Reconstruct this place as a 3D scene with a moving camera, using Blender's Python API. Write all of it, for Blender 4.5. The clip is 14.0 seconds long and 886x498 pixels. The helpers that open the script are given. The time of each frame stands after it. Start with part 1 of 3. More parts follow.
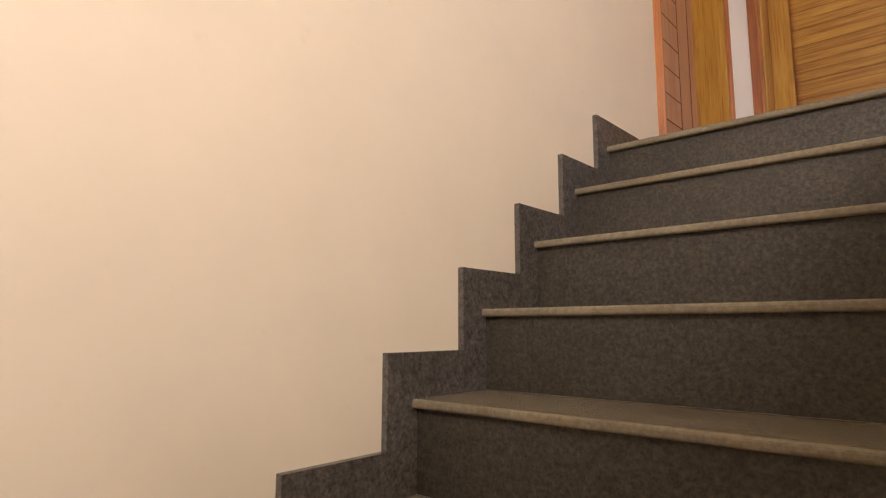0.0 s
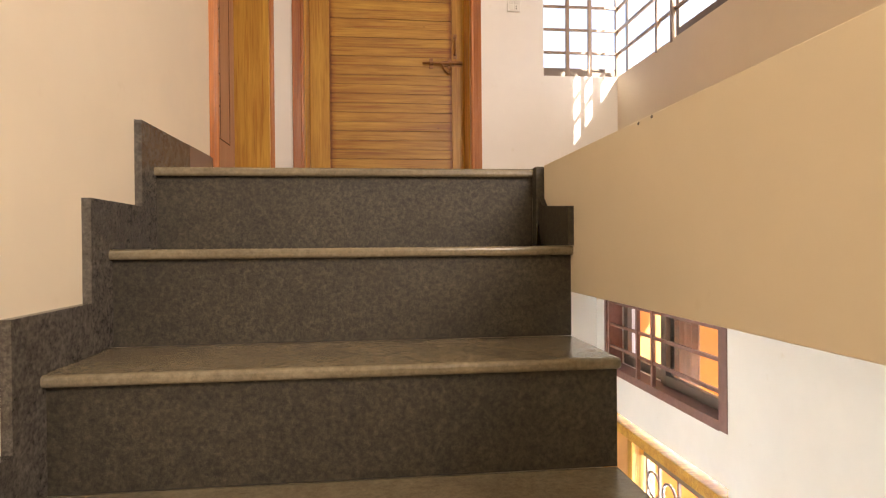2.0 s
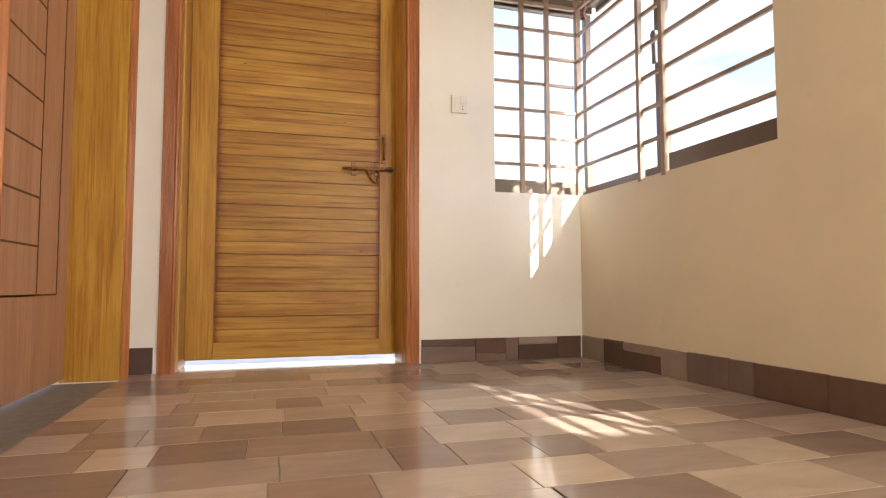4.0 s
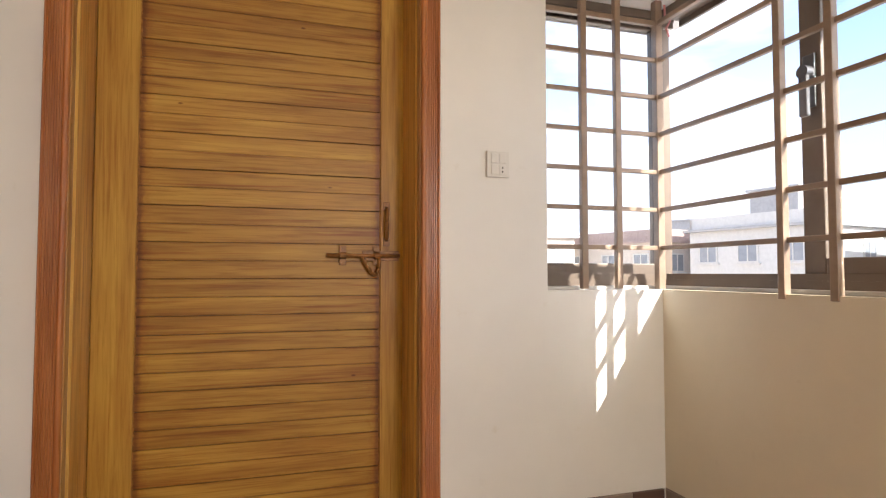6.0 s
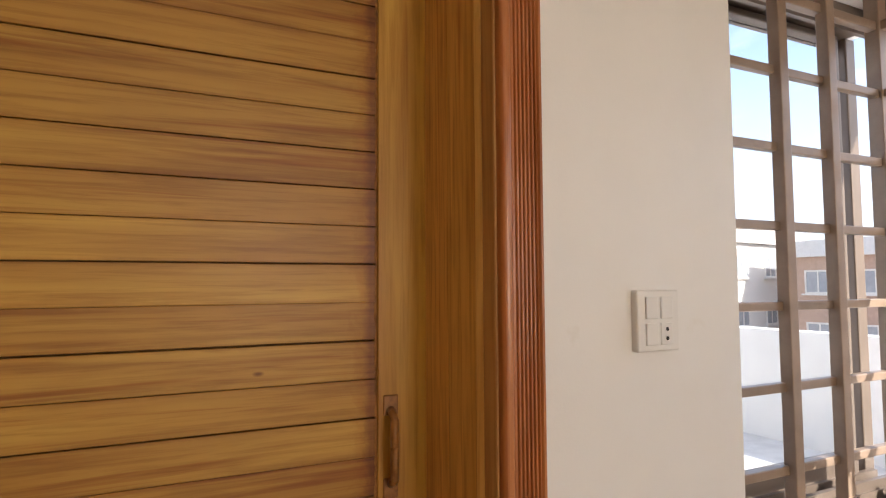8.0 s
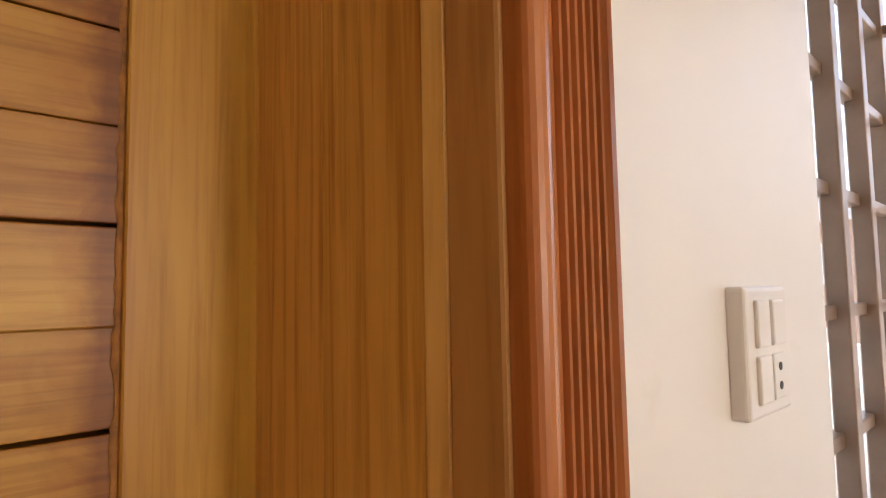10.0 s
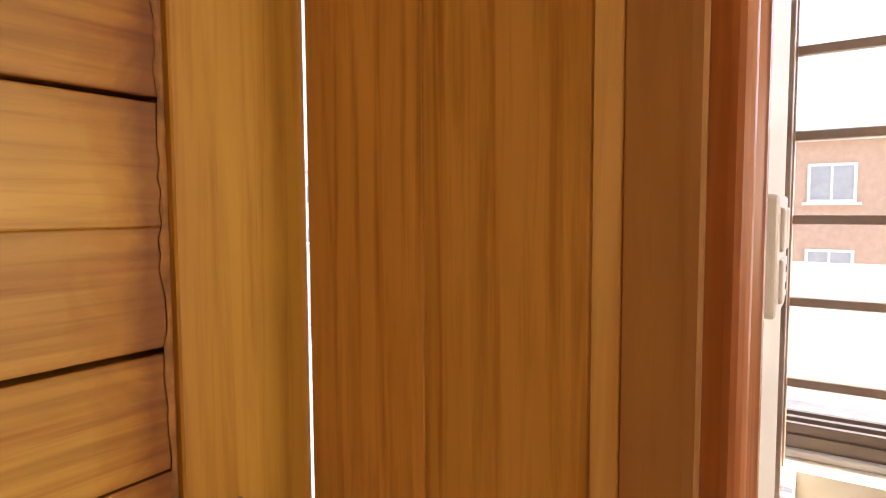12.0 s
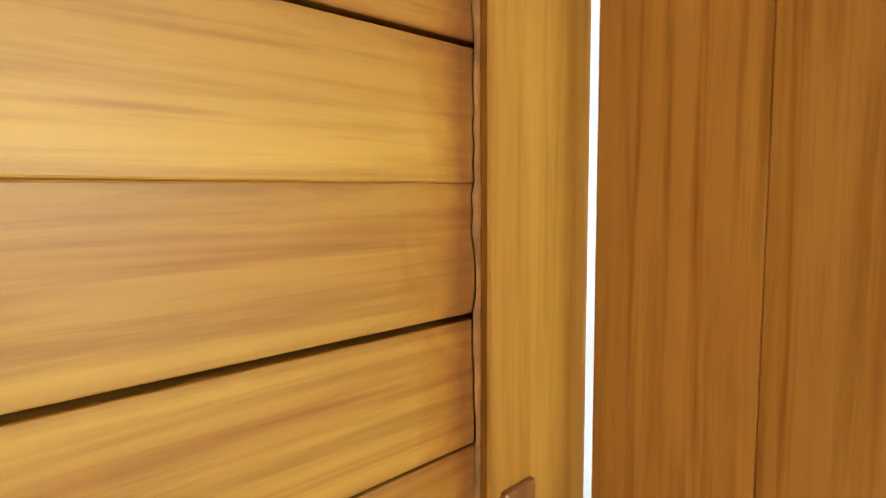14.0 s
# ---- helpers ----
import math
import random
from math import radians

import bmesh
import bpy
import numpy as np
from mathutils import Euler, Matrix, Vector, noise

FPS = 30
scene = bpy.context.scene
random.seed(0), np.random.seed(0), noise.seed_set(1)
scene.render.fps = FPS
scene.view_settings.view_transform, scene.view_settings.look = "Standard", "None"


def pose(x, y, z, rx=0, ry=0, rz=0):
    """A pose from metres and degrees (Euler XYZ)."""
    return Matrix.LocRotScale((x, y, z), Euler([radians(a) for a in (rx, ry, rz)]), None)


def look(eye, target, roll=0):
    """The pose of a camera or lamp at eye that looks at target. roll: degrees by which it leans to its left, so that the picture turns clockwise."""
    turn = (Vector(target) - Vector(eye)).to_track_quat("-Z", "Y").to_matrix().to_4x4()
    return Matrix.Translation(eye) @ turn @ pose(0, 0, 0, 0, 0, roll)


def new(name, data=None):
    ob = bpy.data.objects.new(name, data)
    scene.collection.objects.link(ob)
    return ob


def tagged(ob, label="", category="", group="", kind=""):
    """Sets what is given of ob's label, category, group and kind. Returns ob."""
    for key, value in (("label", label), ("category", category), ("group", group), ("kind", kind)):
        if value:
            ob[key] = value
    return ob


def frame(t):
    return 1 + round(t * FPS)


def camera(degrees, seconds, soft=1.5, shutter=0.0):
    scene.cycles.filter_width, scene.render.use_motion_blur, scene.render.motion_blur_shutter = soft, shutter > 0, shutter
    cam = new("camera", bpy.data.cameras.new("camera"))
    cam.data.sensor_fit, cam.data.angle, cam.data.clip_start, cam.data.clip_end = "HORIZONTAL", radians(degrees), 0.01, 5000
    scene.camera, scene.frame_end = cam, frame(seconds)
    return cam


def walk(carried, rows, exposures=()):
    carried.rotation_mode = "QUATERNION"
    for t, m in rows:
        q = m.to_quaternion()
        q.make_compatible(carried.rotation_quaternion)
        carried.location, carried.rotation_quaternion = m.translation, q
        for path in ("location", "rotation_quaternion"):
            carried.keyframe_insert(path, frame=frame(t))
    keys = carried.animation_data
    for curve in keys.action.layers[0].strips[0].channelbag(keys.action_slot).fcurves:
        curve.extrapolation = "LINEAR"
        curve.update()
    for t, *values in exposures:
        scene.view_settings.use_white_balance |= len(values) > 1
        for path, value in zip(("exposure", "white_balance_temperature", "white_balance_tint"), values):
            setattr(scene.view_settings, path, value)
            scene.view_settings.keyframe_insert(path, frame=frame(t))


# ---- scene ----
cam = camera(74.0, 14.0, soft=1.2)
PATH = [
    (0, (1.218, 1.492, -0.622), (-0.089, 2.982, -0.354), 0.1),
    (0.5, (1.075, 1.555, -0.505), (0.330, 3.393, -0.246), -0.2),
    (1, (1.003, 1.582, -0.338), (0.771, 3.457, -0.283), -0.5),
    (1.2, (0.976, 1.647, -0.328), (0.837, 3.641, -0.274), -0.2),
    (1.5, (0.925, 1.735, -0.270), (0.961, 3.734, -0.224), -0.2),
    (2, (0.863, 1.899, -0.188), (1.089, 3.887, -0.201), -0.5),
    (2.5, (0.846, 2.058, -0.049), (1.213, 4.024, -0.060), -0.2),
    (3, (0.815, 2.291, 0.060), (1.336, 4.218, 0.193), -0.2),
    (3.2, (0.817, 2.366, 0.114), (1.369, 4.283, 0.263), -0.2),
    (5.3, (0.898, 3.129, 0.612), (1.47, 5.044, 0.683), 0.1),
    (5.5, (0.91, 3.222, 0.652), (1.526, 5.123, 0.731), 0.0),
    (6, (0.932, 3.424, 0.793), (1.537, 5.329, 0.876), 0.0),
    (6.2, (0.945, 3.496, 0.838), (1.511, 5.412, 0.925), -0.0),
    (6.5, (0.95, 3.617, 0.93), (1.547, 5.525, 0.992), 0.1),
    (7, (1.026, 3.912, 1.036), (1.723, 5.785, 1.12), -0.2),
    (7.5, (1.028, 4.199, 1.126), (1.762, 6.058, 1.164), 0.1),
    (8, (1.033, 4.468, 1.17), (1.894, 6.269, 1.29), -0.3),
    (8.2, (1.083, 4.584, 1.161), (1.998, 6.357, 1.3), -0.4),
    (10.3, (1.218, 4.928, 1.161), (2.635, 6.336, 1.262), -1.2),
    (10.5, (1.212, 4.943, 1.162), (2.660, 6.322, 1.189), -0.9),
    (11, (1.188, 4.957, 1.171), (2.747, 6.208, 1.130), -1.0),
    (11.5, (1.169, 4.985, 1.162), (2.807, 6.130, 1.083), -0.8),
    (12, (1.162, 5.013, 1.153), (2.700, 6.048, 1.025), -0.3),
    (12.5, (1.195, 5.028, 1.176), (2.668, 6.118, 1.024), 0.3),
    (13, (1.166, 5.058, 1.182), (2.669, 6.106, 1.085), -0.1),
    (13.5, (1.168, 5.063, 1.170), (2.597, 6.217, 1.087), -0.2),
    (14, (1.130, 5.094, 1.142), (2.486, 6.463, 0.960), -0.4),
]
# the plan below is drawn in units of SIZE metres
SIZE = 1.09
walk(cam, [(t, look(Vector(eye) * SIZE, Vector(target) * SIZE, roll)) for t, eye, target, roll in PATH],
     [(0.0, 1.75, 6200, 19), (0.5, 1.85, 6700, 16), (1.5, 1.95, 6900, 17), (3.2, 2.0, 6550, 9), (5.5, 1.75, 6100, 9), (8.2, 1.5, 6150, 11), (10.5, 2.05, 6350, 13), (12.0, 2.2, 6500, 13), (12.5, 2.4, 6500, 13), (13.0, 2.9, 5900, 0), (13.6, 3.0, 5350, -12), (14.0, 2.8, 5350, -10)])
SKY, SUN = 0.15, 4.0
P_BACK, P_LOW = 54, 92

# ---- light ----
SUN_WAY = Vector((-0.45, 1.0, -0.68)).normalized()
world = bpy.data.worlds.new("sky")
scene.world = world
world.use_nodes = True
wn = world.node_tree.nodes
wn.clear()
sky = wn.new("ShaderNodeTexSky")
sky.sky_type = "NISHITA"
sky.sun_disc = False
sky.sun_elevation = math.asin(-SUN_WAY.z)
sky.sun_rotation = math.atan2(-SUN_WAY.x, -SUN_WAY.y)
sky.air_density, sky.dust_density, sky.ozone_density = 1.0, 2.5, 2.0
back = wn.new("ShaderNodeBackground")
back.inputs["Strength"].default_value = SKY
out = wn.new("ShaderNodeOutputWorld")
haze = wn.new("ShaderNodeMix")
haze.data_type = "RGBA"
haze.inputs[7].default_value = (3.3, 3.35, 3.75, 1)
# thin cloud and haze: dense at the horizon, broken higher up
sky_way = wn.new("ShaderNodeTexCoord")
height = wn.new("ShaderNodeSeparateXYZ")
world.node_tree.links.new(sky_way.outputs["Generated"], height.inputs[0])
low = wn.new("ShaderNodeMapRange")
low.inputs["From Min"].default_value, low.inputs["From Max"].default_value = 0.06, 0.34
low.inputs["To Min"].default_value, low.inputs["To Max"].default_value = 0.95, 0.38
world.node_tree.links.new(height.outputs["Z"], low.inputs["Value"])
stretch = wn.new("ShaderNodeMapping")
stretch.inputs["Scale"].default_value = (1.3, 1.3, 3.4)
world.node_tree.links.new(sky_way.outputs["Generated"], stretch.inputs["Vector"])
cloud = wn.new("ShaderNodeTexNoise")
cloud.inputs["Scale"].default_value, cloud.inputs["Detail"].default_value, cloud.inputs["Distortion"].default_value = 2.6, 7, 0.5
world.node_tree.links.new(stretch.outputs[0], cloud.inputs["Vector"])
wisp = wn.new("ShaderNodeMapRange")
wisp.inputs["From Min"].default_value, wisp.inputs["From Max"].default_value = 0.46, 0.66
wisp.inputs["To Min"].default_value, wisp.inputs["To Max"].default_value = -0.15, 0.55
world.node_tree.links.new(cloud.outputs["Fac"], wisp.inputs["Value"])
cover = wn.new("ShaderNodeMath")
cover.operation, cover.use_clamp = "ADD", True
world.node_tree.links.new(low.outputs[0], cover.inputs[0])
world.node_tree.links.new(wisp.outputs[0], cover.inputs[1])
world.node_tree.links.new(cover.outputs[0], haze.inputs[0])
world.node_tree.links.new(sky.outputs[0], haze.inputs[6])
world.node_tree.links.new(haze.outputs[2], back.inputs[0])
world.node_tree.links.new(back.outputs[0], out.inputs[0])
sun = new("sun", bpy.data.lights.new("sun", "SUN"))
sun.data.energy, sun.data.angle, sun.data.color = SUN, radians(0.55), (1.0, 0.93, 0.82)
sun.matrix_world = look((0, 0, 8), Vector((0, 0, 8)) + SUN_WAY)


def window_light(name, eye, way, sx, sy, power, color):
    """An area lamp that stands in for the sky's light at an opening."""
    la = new(name, bpy.data.lights.new(name, "AREA"))
    la.data.shape, la.data.size, la.data.size_y = "RECTANGLE", sx, sy
    la.data.energy, la.data.color = power, color
    la.matrix_world = look(eye, Vector(eye) + Vector(way))
    return la


# fill lamp for the flight, added in an unseen opening of wall_east
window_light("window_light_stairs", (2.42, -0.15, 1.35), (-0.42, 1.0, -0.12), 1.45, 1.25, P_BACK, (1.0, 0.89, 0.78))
window_light("doorway_light_lower", (2.62, 4.85, -2.2), (-1, -0.2, 0.15), 1.1, 1.8, P_LOW, (0.68, 0.81, 1.0))


# ---- materials ----
def material(name, rough=0.5, metal=0.0):
    m = bpy.data.materials.new(name)
    m.use_nodes = True
    b = m.node_tree.nodes["Principled BSDF"]
    b.inputs["Roughness"].default_value, b.inputs["Metallic"].default_value = rough, metal
    return m, m.node_tree.nodes, m.node_tree.links, b


def coords(nodes, links, scale=(1, 1, 1), spread=0.0, turn=(0, 0, 0)):
    """Object coordinates, scaled, shifted at random from piece to piece."""
    tc = nodes.new("ShaderNodeTexCoord")
    mp = nodes.new("ShaderNodeMapping")
    mp.inputs["Scale"].default_value = scale
    mp.inputs["Rotation"].default_value = turn
    links.new(tc.outputs["Object"], mp.inputs["Vector"])
    if spread:
        info = nodes.new("ShaderNodeObjectInfo")
        mul = nodes.new("ShaderNodeMath")
        mul.operation = "MULTIPLY"
        mul.inputs[1].default_value = spread
        links.new(info.outputs["Random"], mul.inputs[0])
        comb = nodes.new("ShaderNodeCombineXYZ")
        for i in range(3):
            links.new(mul.outputs[0], comb.inputs[i])
        links.new(comb.outputs[0], mp.inputs["Location"])
    return mp.outputs["Vector"]


def noise_tex(nodes, links, vec, scale, detail=4.0, rough=0.55, distort=0.0):
    n = nodes.new("ShaderNodeTexNoise")
    n.inputs["Scale"].default_value, n.inputs["Detail"].default_value = scale, detail
    n.inputs["Roughness"].default_value, n.inputs["Distortion"].default_value = rough, distort
    links.new(vec, n.inputs["Vector"])
    return n.outputs["Fac"]


def ramp(nodes, links, fac, stops):
    r = nodes.new("ShaderNodeValToRGB")
    e = r.color_ramp.elements
    while len(e) < len(stops):
        e.new(0.5)
    for el, (p, c) in zip(e, stops):
        el.position, el.color = p, (*c, 1)
    links.new(fac, r.inputs["Fac"])
    return r.outputs["Color"]


def mix(nodes, links, a, b, fac, mode="MIX"):
    m = nodes.new("ShaderNodeMix")
    m.data_type, m.blend_type = "RGBA", mode
    for socket, v in ((m.inputs[0], fac), (m.inputs[6], a), (m.inputs[7], b)):
        if isinstance(v, (int, float)):
            socket.default_value = v
        elif isinstance(v, tuple):
            socket.default_value = (*v, 1)
        else:
            links.new(v, socket)
    return m.outputs[2]


def bump(nodes, links, b, height, strength=0.2, distance=0.002):
    n = nodes.new("ShaderNodeBump")
    n.inputs["Strength"].default_value, n.inputs["Distance"].default_value = strength, distance
    links.new(height, n.inputs["Height"])
    links.new(n.outputs[0], b.inputs["Normal"])


def paint(name, color, rough=0.55, blotch=0.06, relief=0.12):
    """Rolled wall paint: faint roller texture, wide patches and scuffs."""
    m, n, l, b = material(name, rough)
    v = coords(n, l)
    big = noise_tex(n, l, v, 1.7, 5, 0.6)
    mid = noise_tex(n, l, v, 14, 4, 0.6)
    c1 = tuple(x * (1 - blotch) for x in color)
    c2 = tuple(min(1, x * (1 + blotch * 0.6)) for x in color)
    base = ramp(n, l, big, [(0.32, c1), (0.68, c2)])
    scuff = ramp(n, l, mid, [(0.66, (1, 1, 1)), (0.80, (0.93, 0.91, 0.87))])
    l.new(mix(n, l, base, scuff, 1.0, "MULTIPLY"), b.inputs["Base Color"])
    bump(n, l, b, noise_tex(n, l, v, 260, 3, 0.6), relief, 0.001)
    return m


def wood(name, light, dark, axis, rough=0.42, spread=0.0, streak=1.0, relief=0.15, random_tint=0.0, coat=0.10, board=None):
    """Varnished timber with long grain along one axis, darker streaks and pores.
    board: the ends and half height of a plank, round which the stain has gathered."""
    m, n, l, b = material(name, rough)
    s = {"x": (0.55, 13, 13), "y": (13, 0.55, 13), "z": (13, 13, 0.55)}[axis]
    v = coords(n, l, s, spread)
    broad = noise_tex(n, l, v, 1.6, 4, 0.55, 0.9)
    fine = noise_tex(n, l, v, 9, 6, 0.65, 0.4)
    midc = tuple((a + c) / 2 for a, c in zip(light, dark))
    base = ramp(n, l, broad, [(0.25, dark), (0.47, midc), (0.72, light)])
    pores = ramp(n, l, fine, [(0.34, (0.70, 0.60, 0.47)), (0.54, (1, 1, 1))])
    col = mix(n, l, base, pores, 0.75 * streak, "MULTIPLY")
    s2 = {"x": (0.5, 3, 3), "y": (3, 0.5, 3), "z": (3, 3, 0.5)}[axis]
    v2 = coords(n, l, s2, spread * 1.7)
    stain = ramp(n, l, noise_tex(n, l, v2, 2.2, 3, 0.6, 1.2), [(0.38, (0.66, 0.50, 0.36)), (0.60, (1, 1, 1))])
    col = mix(n, l, col, stain, 0.55 * streak, "MULTIPLY")
    s3 = {"x": (1.2, 42, 42), "y": (42, 1.2, 42), "z": (42, 42, 1.2)}[axis]
    line = ramp(n, l, noise_tex(n, l, coords(n, l, s3, spread * 0.6), 1.5, 3, 0.6, 0.6), [(0.55, (1, 1, 1)), (0.70, (0.70, 0.50, 0.30))])
    col = mix(n, l, col, line, 0.85 * streak, "MULTIPLY")
    if board:
        tc = n.new("ShaderNodeTexCoord")
        xyz = n.new("ShaderNodeSeparateXYZ")
        l.new(tc.outputs["Object"], xyz.inputs[0])
        smear = noise_tex(n, l, coords(n, l, (1, 1, 1), 4.0), 34, 5, 0.65, 0.8)

        def math_node(kind, a, c):
            q = n.new("ShaderNodeMath")
            q.operation = kind
            for i, v in enumerate((a, c)):
                if isinstance(v, (int, float)):
                    q.inputs[i].default_value = v
                else:
                    l.new(v, q.inputs[i])
            return q.outputs[0]

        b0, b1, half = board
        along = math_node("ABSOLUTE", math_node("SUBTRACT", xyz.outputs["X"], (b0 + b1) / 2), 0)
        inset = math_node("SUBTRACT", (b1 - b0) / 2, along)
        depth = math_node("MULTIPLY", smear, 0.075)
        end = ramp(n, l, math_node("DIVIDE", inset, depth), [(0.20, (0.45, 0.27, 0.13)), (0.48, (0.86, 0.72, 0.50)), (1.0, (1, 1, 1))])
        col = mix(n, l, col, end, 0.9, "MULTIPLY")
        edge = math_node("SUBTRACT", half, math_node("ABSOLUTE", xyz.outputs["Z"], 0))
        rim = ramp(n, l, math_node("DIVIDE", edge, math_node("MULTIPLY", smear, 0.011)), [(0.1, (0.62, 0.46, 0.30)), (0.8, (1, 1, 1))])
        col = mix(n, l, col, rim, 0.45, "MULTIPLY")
        knots = n.new("ShaderNodeTexVoronoi")
        knots.inputs["Scale"].default_value = 5.5
        l.new(coords(n, l, (1, 1, 2.2), 6.0), knots.inputs["Vector"])
        knot = ramp(n, l, knots.outputs["Distance"], [(0.022, (0.30, 0.17, 0.08)), (0.05, (1, 1, 1))])
        col = mix(n, l, col, knot, 0.8, "MULTIPLY")
    if random_tint:
        info = n.new("ShaderNodeObjectInfo")
        tint = ramp(n, l, info.outputs["Random"], [(0.0, (1 - random_tint, 1 - random_tint * 1.15, 1 - random_tint * 1.3)), (1.0, (1, 1, 1))])
        col = mix(n, l, col, tint, 1.0, "MULTIPLY")
    l.new(col, b.inputs["Base Color"])
    b.inputs["Specular IOR Level"].default_value = 0.35
    b.inputs["Coat Weight"].default_value = coat
    b.inputs["Coat Roughness"].default_value = 0.3
    bump(n, l, b, fine, relief, 0.0012)
    return m


def granite(name, lo, hi, rough, relief=1.0, mottle=0.8):
    m, n, l, b = material(name, rough)
    v = coords(n, l, (1, 1, 1), 3.0)
    speck = noise_tex(n, l, v, 105, 6, 0.8)
    grain = noise_tex(n, l, v, 46, 6, 0.75, 0.6)
    cloud = noise_tex(n, l, v, 4.5, 4, 0.6)
    c = ramp(n, l, speck, [(0.36, lo), (0.56, tuple((a + d) / 2 for a, d in zip(lo, hi))), (0.75, hi)])
    g = ramp(n, l, grain, [(0.34, (0.42, 0.40, 0.37)), (0.60, (1, 1, 1))])
    c = mix(n, l, c, g, mottle, "MULTIPLY")
    k = ramp(n, l, cloud, [(0.38, (0.55, 0.52, 0.48)), (0.62, (1.0, 1.0, 1.0))])
    l.new(mix(n, l, c, k, 0.45, "MULTIPLY"), b.inputs["Base Color"])
    bump(n, l, b, mix(n, l, grain, speck, 0.4), min(1.0, 0.35 * relief), 0.002 * relief)
    return m


def tile_glaze(name, colors, rough=0.22):
    """Glazed tiles, each in one of several tones, with soft printed marbling."""
    m, n, l, b = material(name, rough)
    info = n.new("ShaderNodeObjectInfo")
    k = len(colors)
    r = n.new("ShaderNodeValToRGB")
    r.color_ramp.interpolation = "CONSTANT"
    e = r.color_ramp.elements
    while len(e) < k:
        e.new(0.5)
    for i, c in enumerate(colors):
        e[i].position, e[i].color = i / k, (*c, 1)
    l.new(info.outputs["Random"], r.inputs["Fac"])
    v = coords(n, l, (1, 3, 1), 9.0)
    cl = ramp(n, l, noise_tex(n, l, v, 5, 5, 0.6, 0.8), [(0.3, (0.84, 0.82, 0.80)), (0.7, (1.06, 1.05, 1.03))])
    dirt = ramp(n, l, noise_tex(n, l, coords(n, l), 3.2, 5, 0.65), [(0.55, (1, 1, 1)), (0.78, (0.86, 0.84, 0.80))])
    c = mix(n, l, r.outputs["Color"], cl, 0.8, "MULTIPLY")
    l.new(mix(n, l, c, dirt, 0.7, "MULTIPLY"), b.inputs["Base Color"])
    bump(n, l, b, noise_tex(n, l, v, 90, 3), 0.05, 0.0006)
    return m


def plain(name, color, rough=0.5, metal=0.0, vary=0.12, scale=30):
    m, n, l, b = material(name, rough, metal)
    f = noise_tex(n, l, coords(n, l), scale, 4, 0.6)
    l.new(ramp(n, l, f, [(0.3, tuple(x * (1 - vary) for x in color)), (0.7, tuple(min(1, x * (1 + vary)) for x in color))]), b.inputs["Base Color"])
    bump(n, l, b, f, 0.06, 0.001)
    return m


def glass(name, color):
    m, n, l, b = material(name, 0.02)
    b.inputs["Base Color"].default_value = (*color, 1)
    b.inputs["Transmission Weight"].default_value = 1.0
    b.inputs["IOR"].default_value = 1.05
    return m


CREAM = paint("cream_wall_paint", (0.80, 0.705, 0.545))
OFFWHITE = paint("off_white_wall_paint", (0.83, 0.81, 0.775), 0.48)
CEIL = paint("ceiling_paint", (0.82, 0.80, 0.77), 0.7)
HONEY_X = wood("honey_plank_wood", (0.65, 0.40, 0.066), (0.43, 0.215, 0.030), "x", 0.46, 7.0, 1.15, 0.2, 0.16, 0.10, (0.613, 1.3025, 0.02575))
HONEY_RAIL = wood("honey_rail_wood", (0.65, 0.40, 0.066), (0.43, 0.215, 0.030), "x", 0.46, 7.0)
HONEY_Z = wood("honey_stile_wood", (0.65, 0.40, 0.066), (0.44, 0.22, 0.030), "z", 0.44, 5.0)
JAMB_Z = wood("brown_jamb_wood", (0.82, 0.53, 0.15), (0.62, 0.36, 0.085), "z", 0.36, 5.0, 1.3, 0.15, 0.0, 0.2)
INNER_Z = wood("red_brown_inner_wood", (0.80, 0.49, 0.13), (0.56, 0.29, 0.065), "z", 0.36, 5.0, 1.3, 0.15, 0.0, 0.2)
LIP_Z = wood("pale_lipping_wood", (0.84, 0.555, 0.17), (0.66, 0.395, 0.105), "z", 0.34, 5.0, 0.8, 0.12, 0.0, 0.2)
EDGE_Z = wood("brown_edge_wood", (0.60, 0.36, 0.14), (0.42, 0.22, 0.075), "z", 0.34, 5.0, 0.9, 0.12, 0.0, 0.2)
TRIM_Z = wood("red_brown_trim_wood", (0.60, 0.245, 0.080), (0.38, 0.132, 0.038), "z", 0.26, 5.0, 0.7, 0.08, 0.0, 0.45)
TRIM_X = wood("red_brown_trim_wood_level", (0.60, 0.245, 0.080), (0.38, 0.132, 0.038), "x", 0.26, 5.0, 0.7, 0.08, 0.0, 0.45)
PINK_Z = wood("pale_veneer", (0.62, 0.36, 0.22), (0.50, 0.26, 0.15), "z", 0.38, 5.0, 0.5)
SEAM = plain("dark_glue_joint", (0.13, 0.055, 0.016), 0.7, 0, 0.5, 60)
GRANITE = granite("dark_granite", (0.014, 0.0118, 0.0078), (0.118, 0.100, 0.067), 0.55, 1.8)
GRANITE_SLIP = granite("grey_granite_slip", (0.060, 0.053, 0.046), (0.22, 0.20, 0.175), 0.22)
# same granite, polished, with the light on upward faces put into its colour
GRANITE_TOP = granite("polished_granite_lit_top", (0.165, 0.137, 0.090), (0.275, 0.232, 0.157), 0.26, 0.6, 0.22)
FLOOR_TILE = tile_glaze("floor_tile_glaze", [(0.346, 0.256, 0.211), (0.486, 0.384, 0.32), (0.269, 0.198, 0.166), (0.589, 0.474, 0.384), (0.397, 0.314, 0.275), (0.307, 0.23, 0.198), (0.525, 0.429, 0.365)], 0.13)
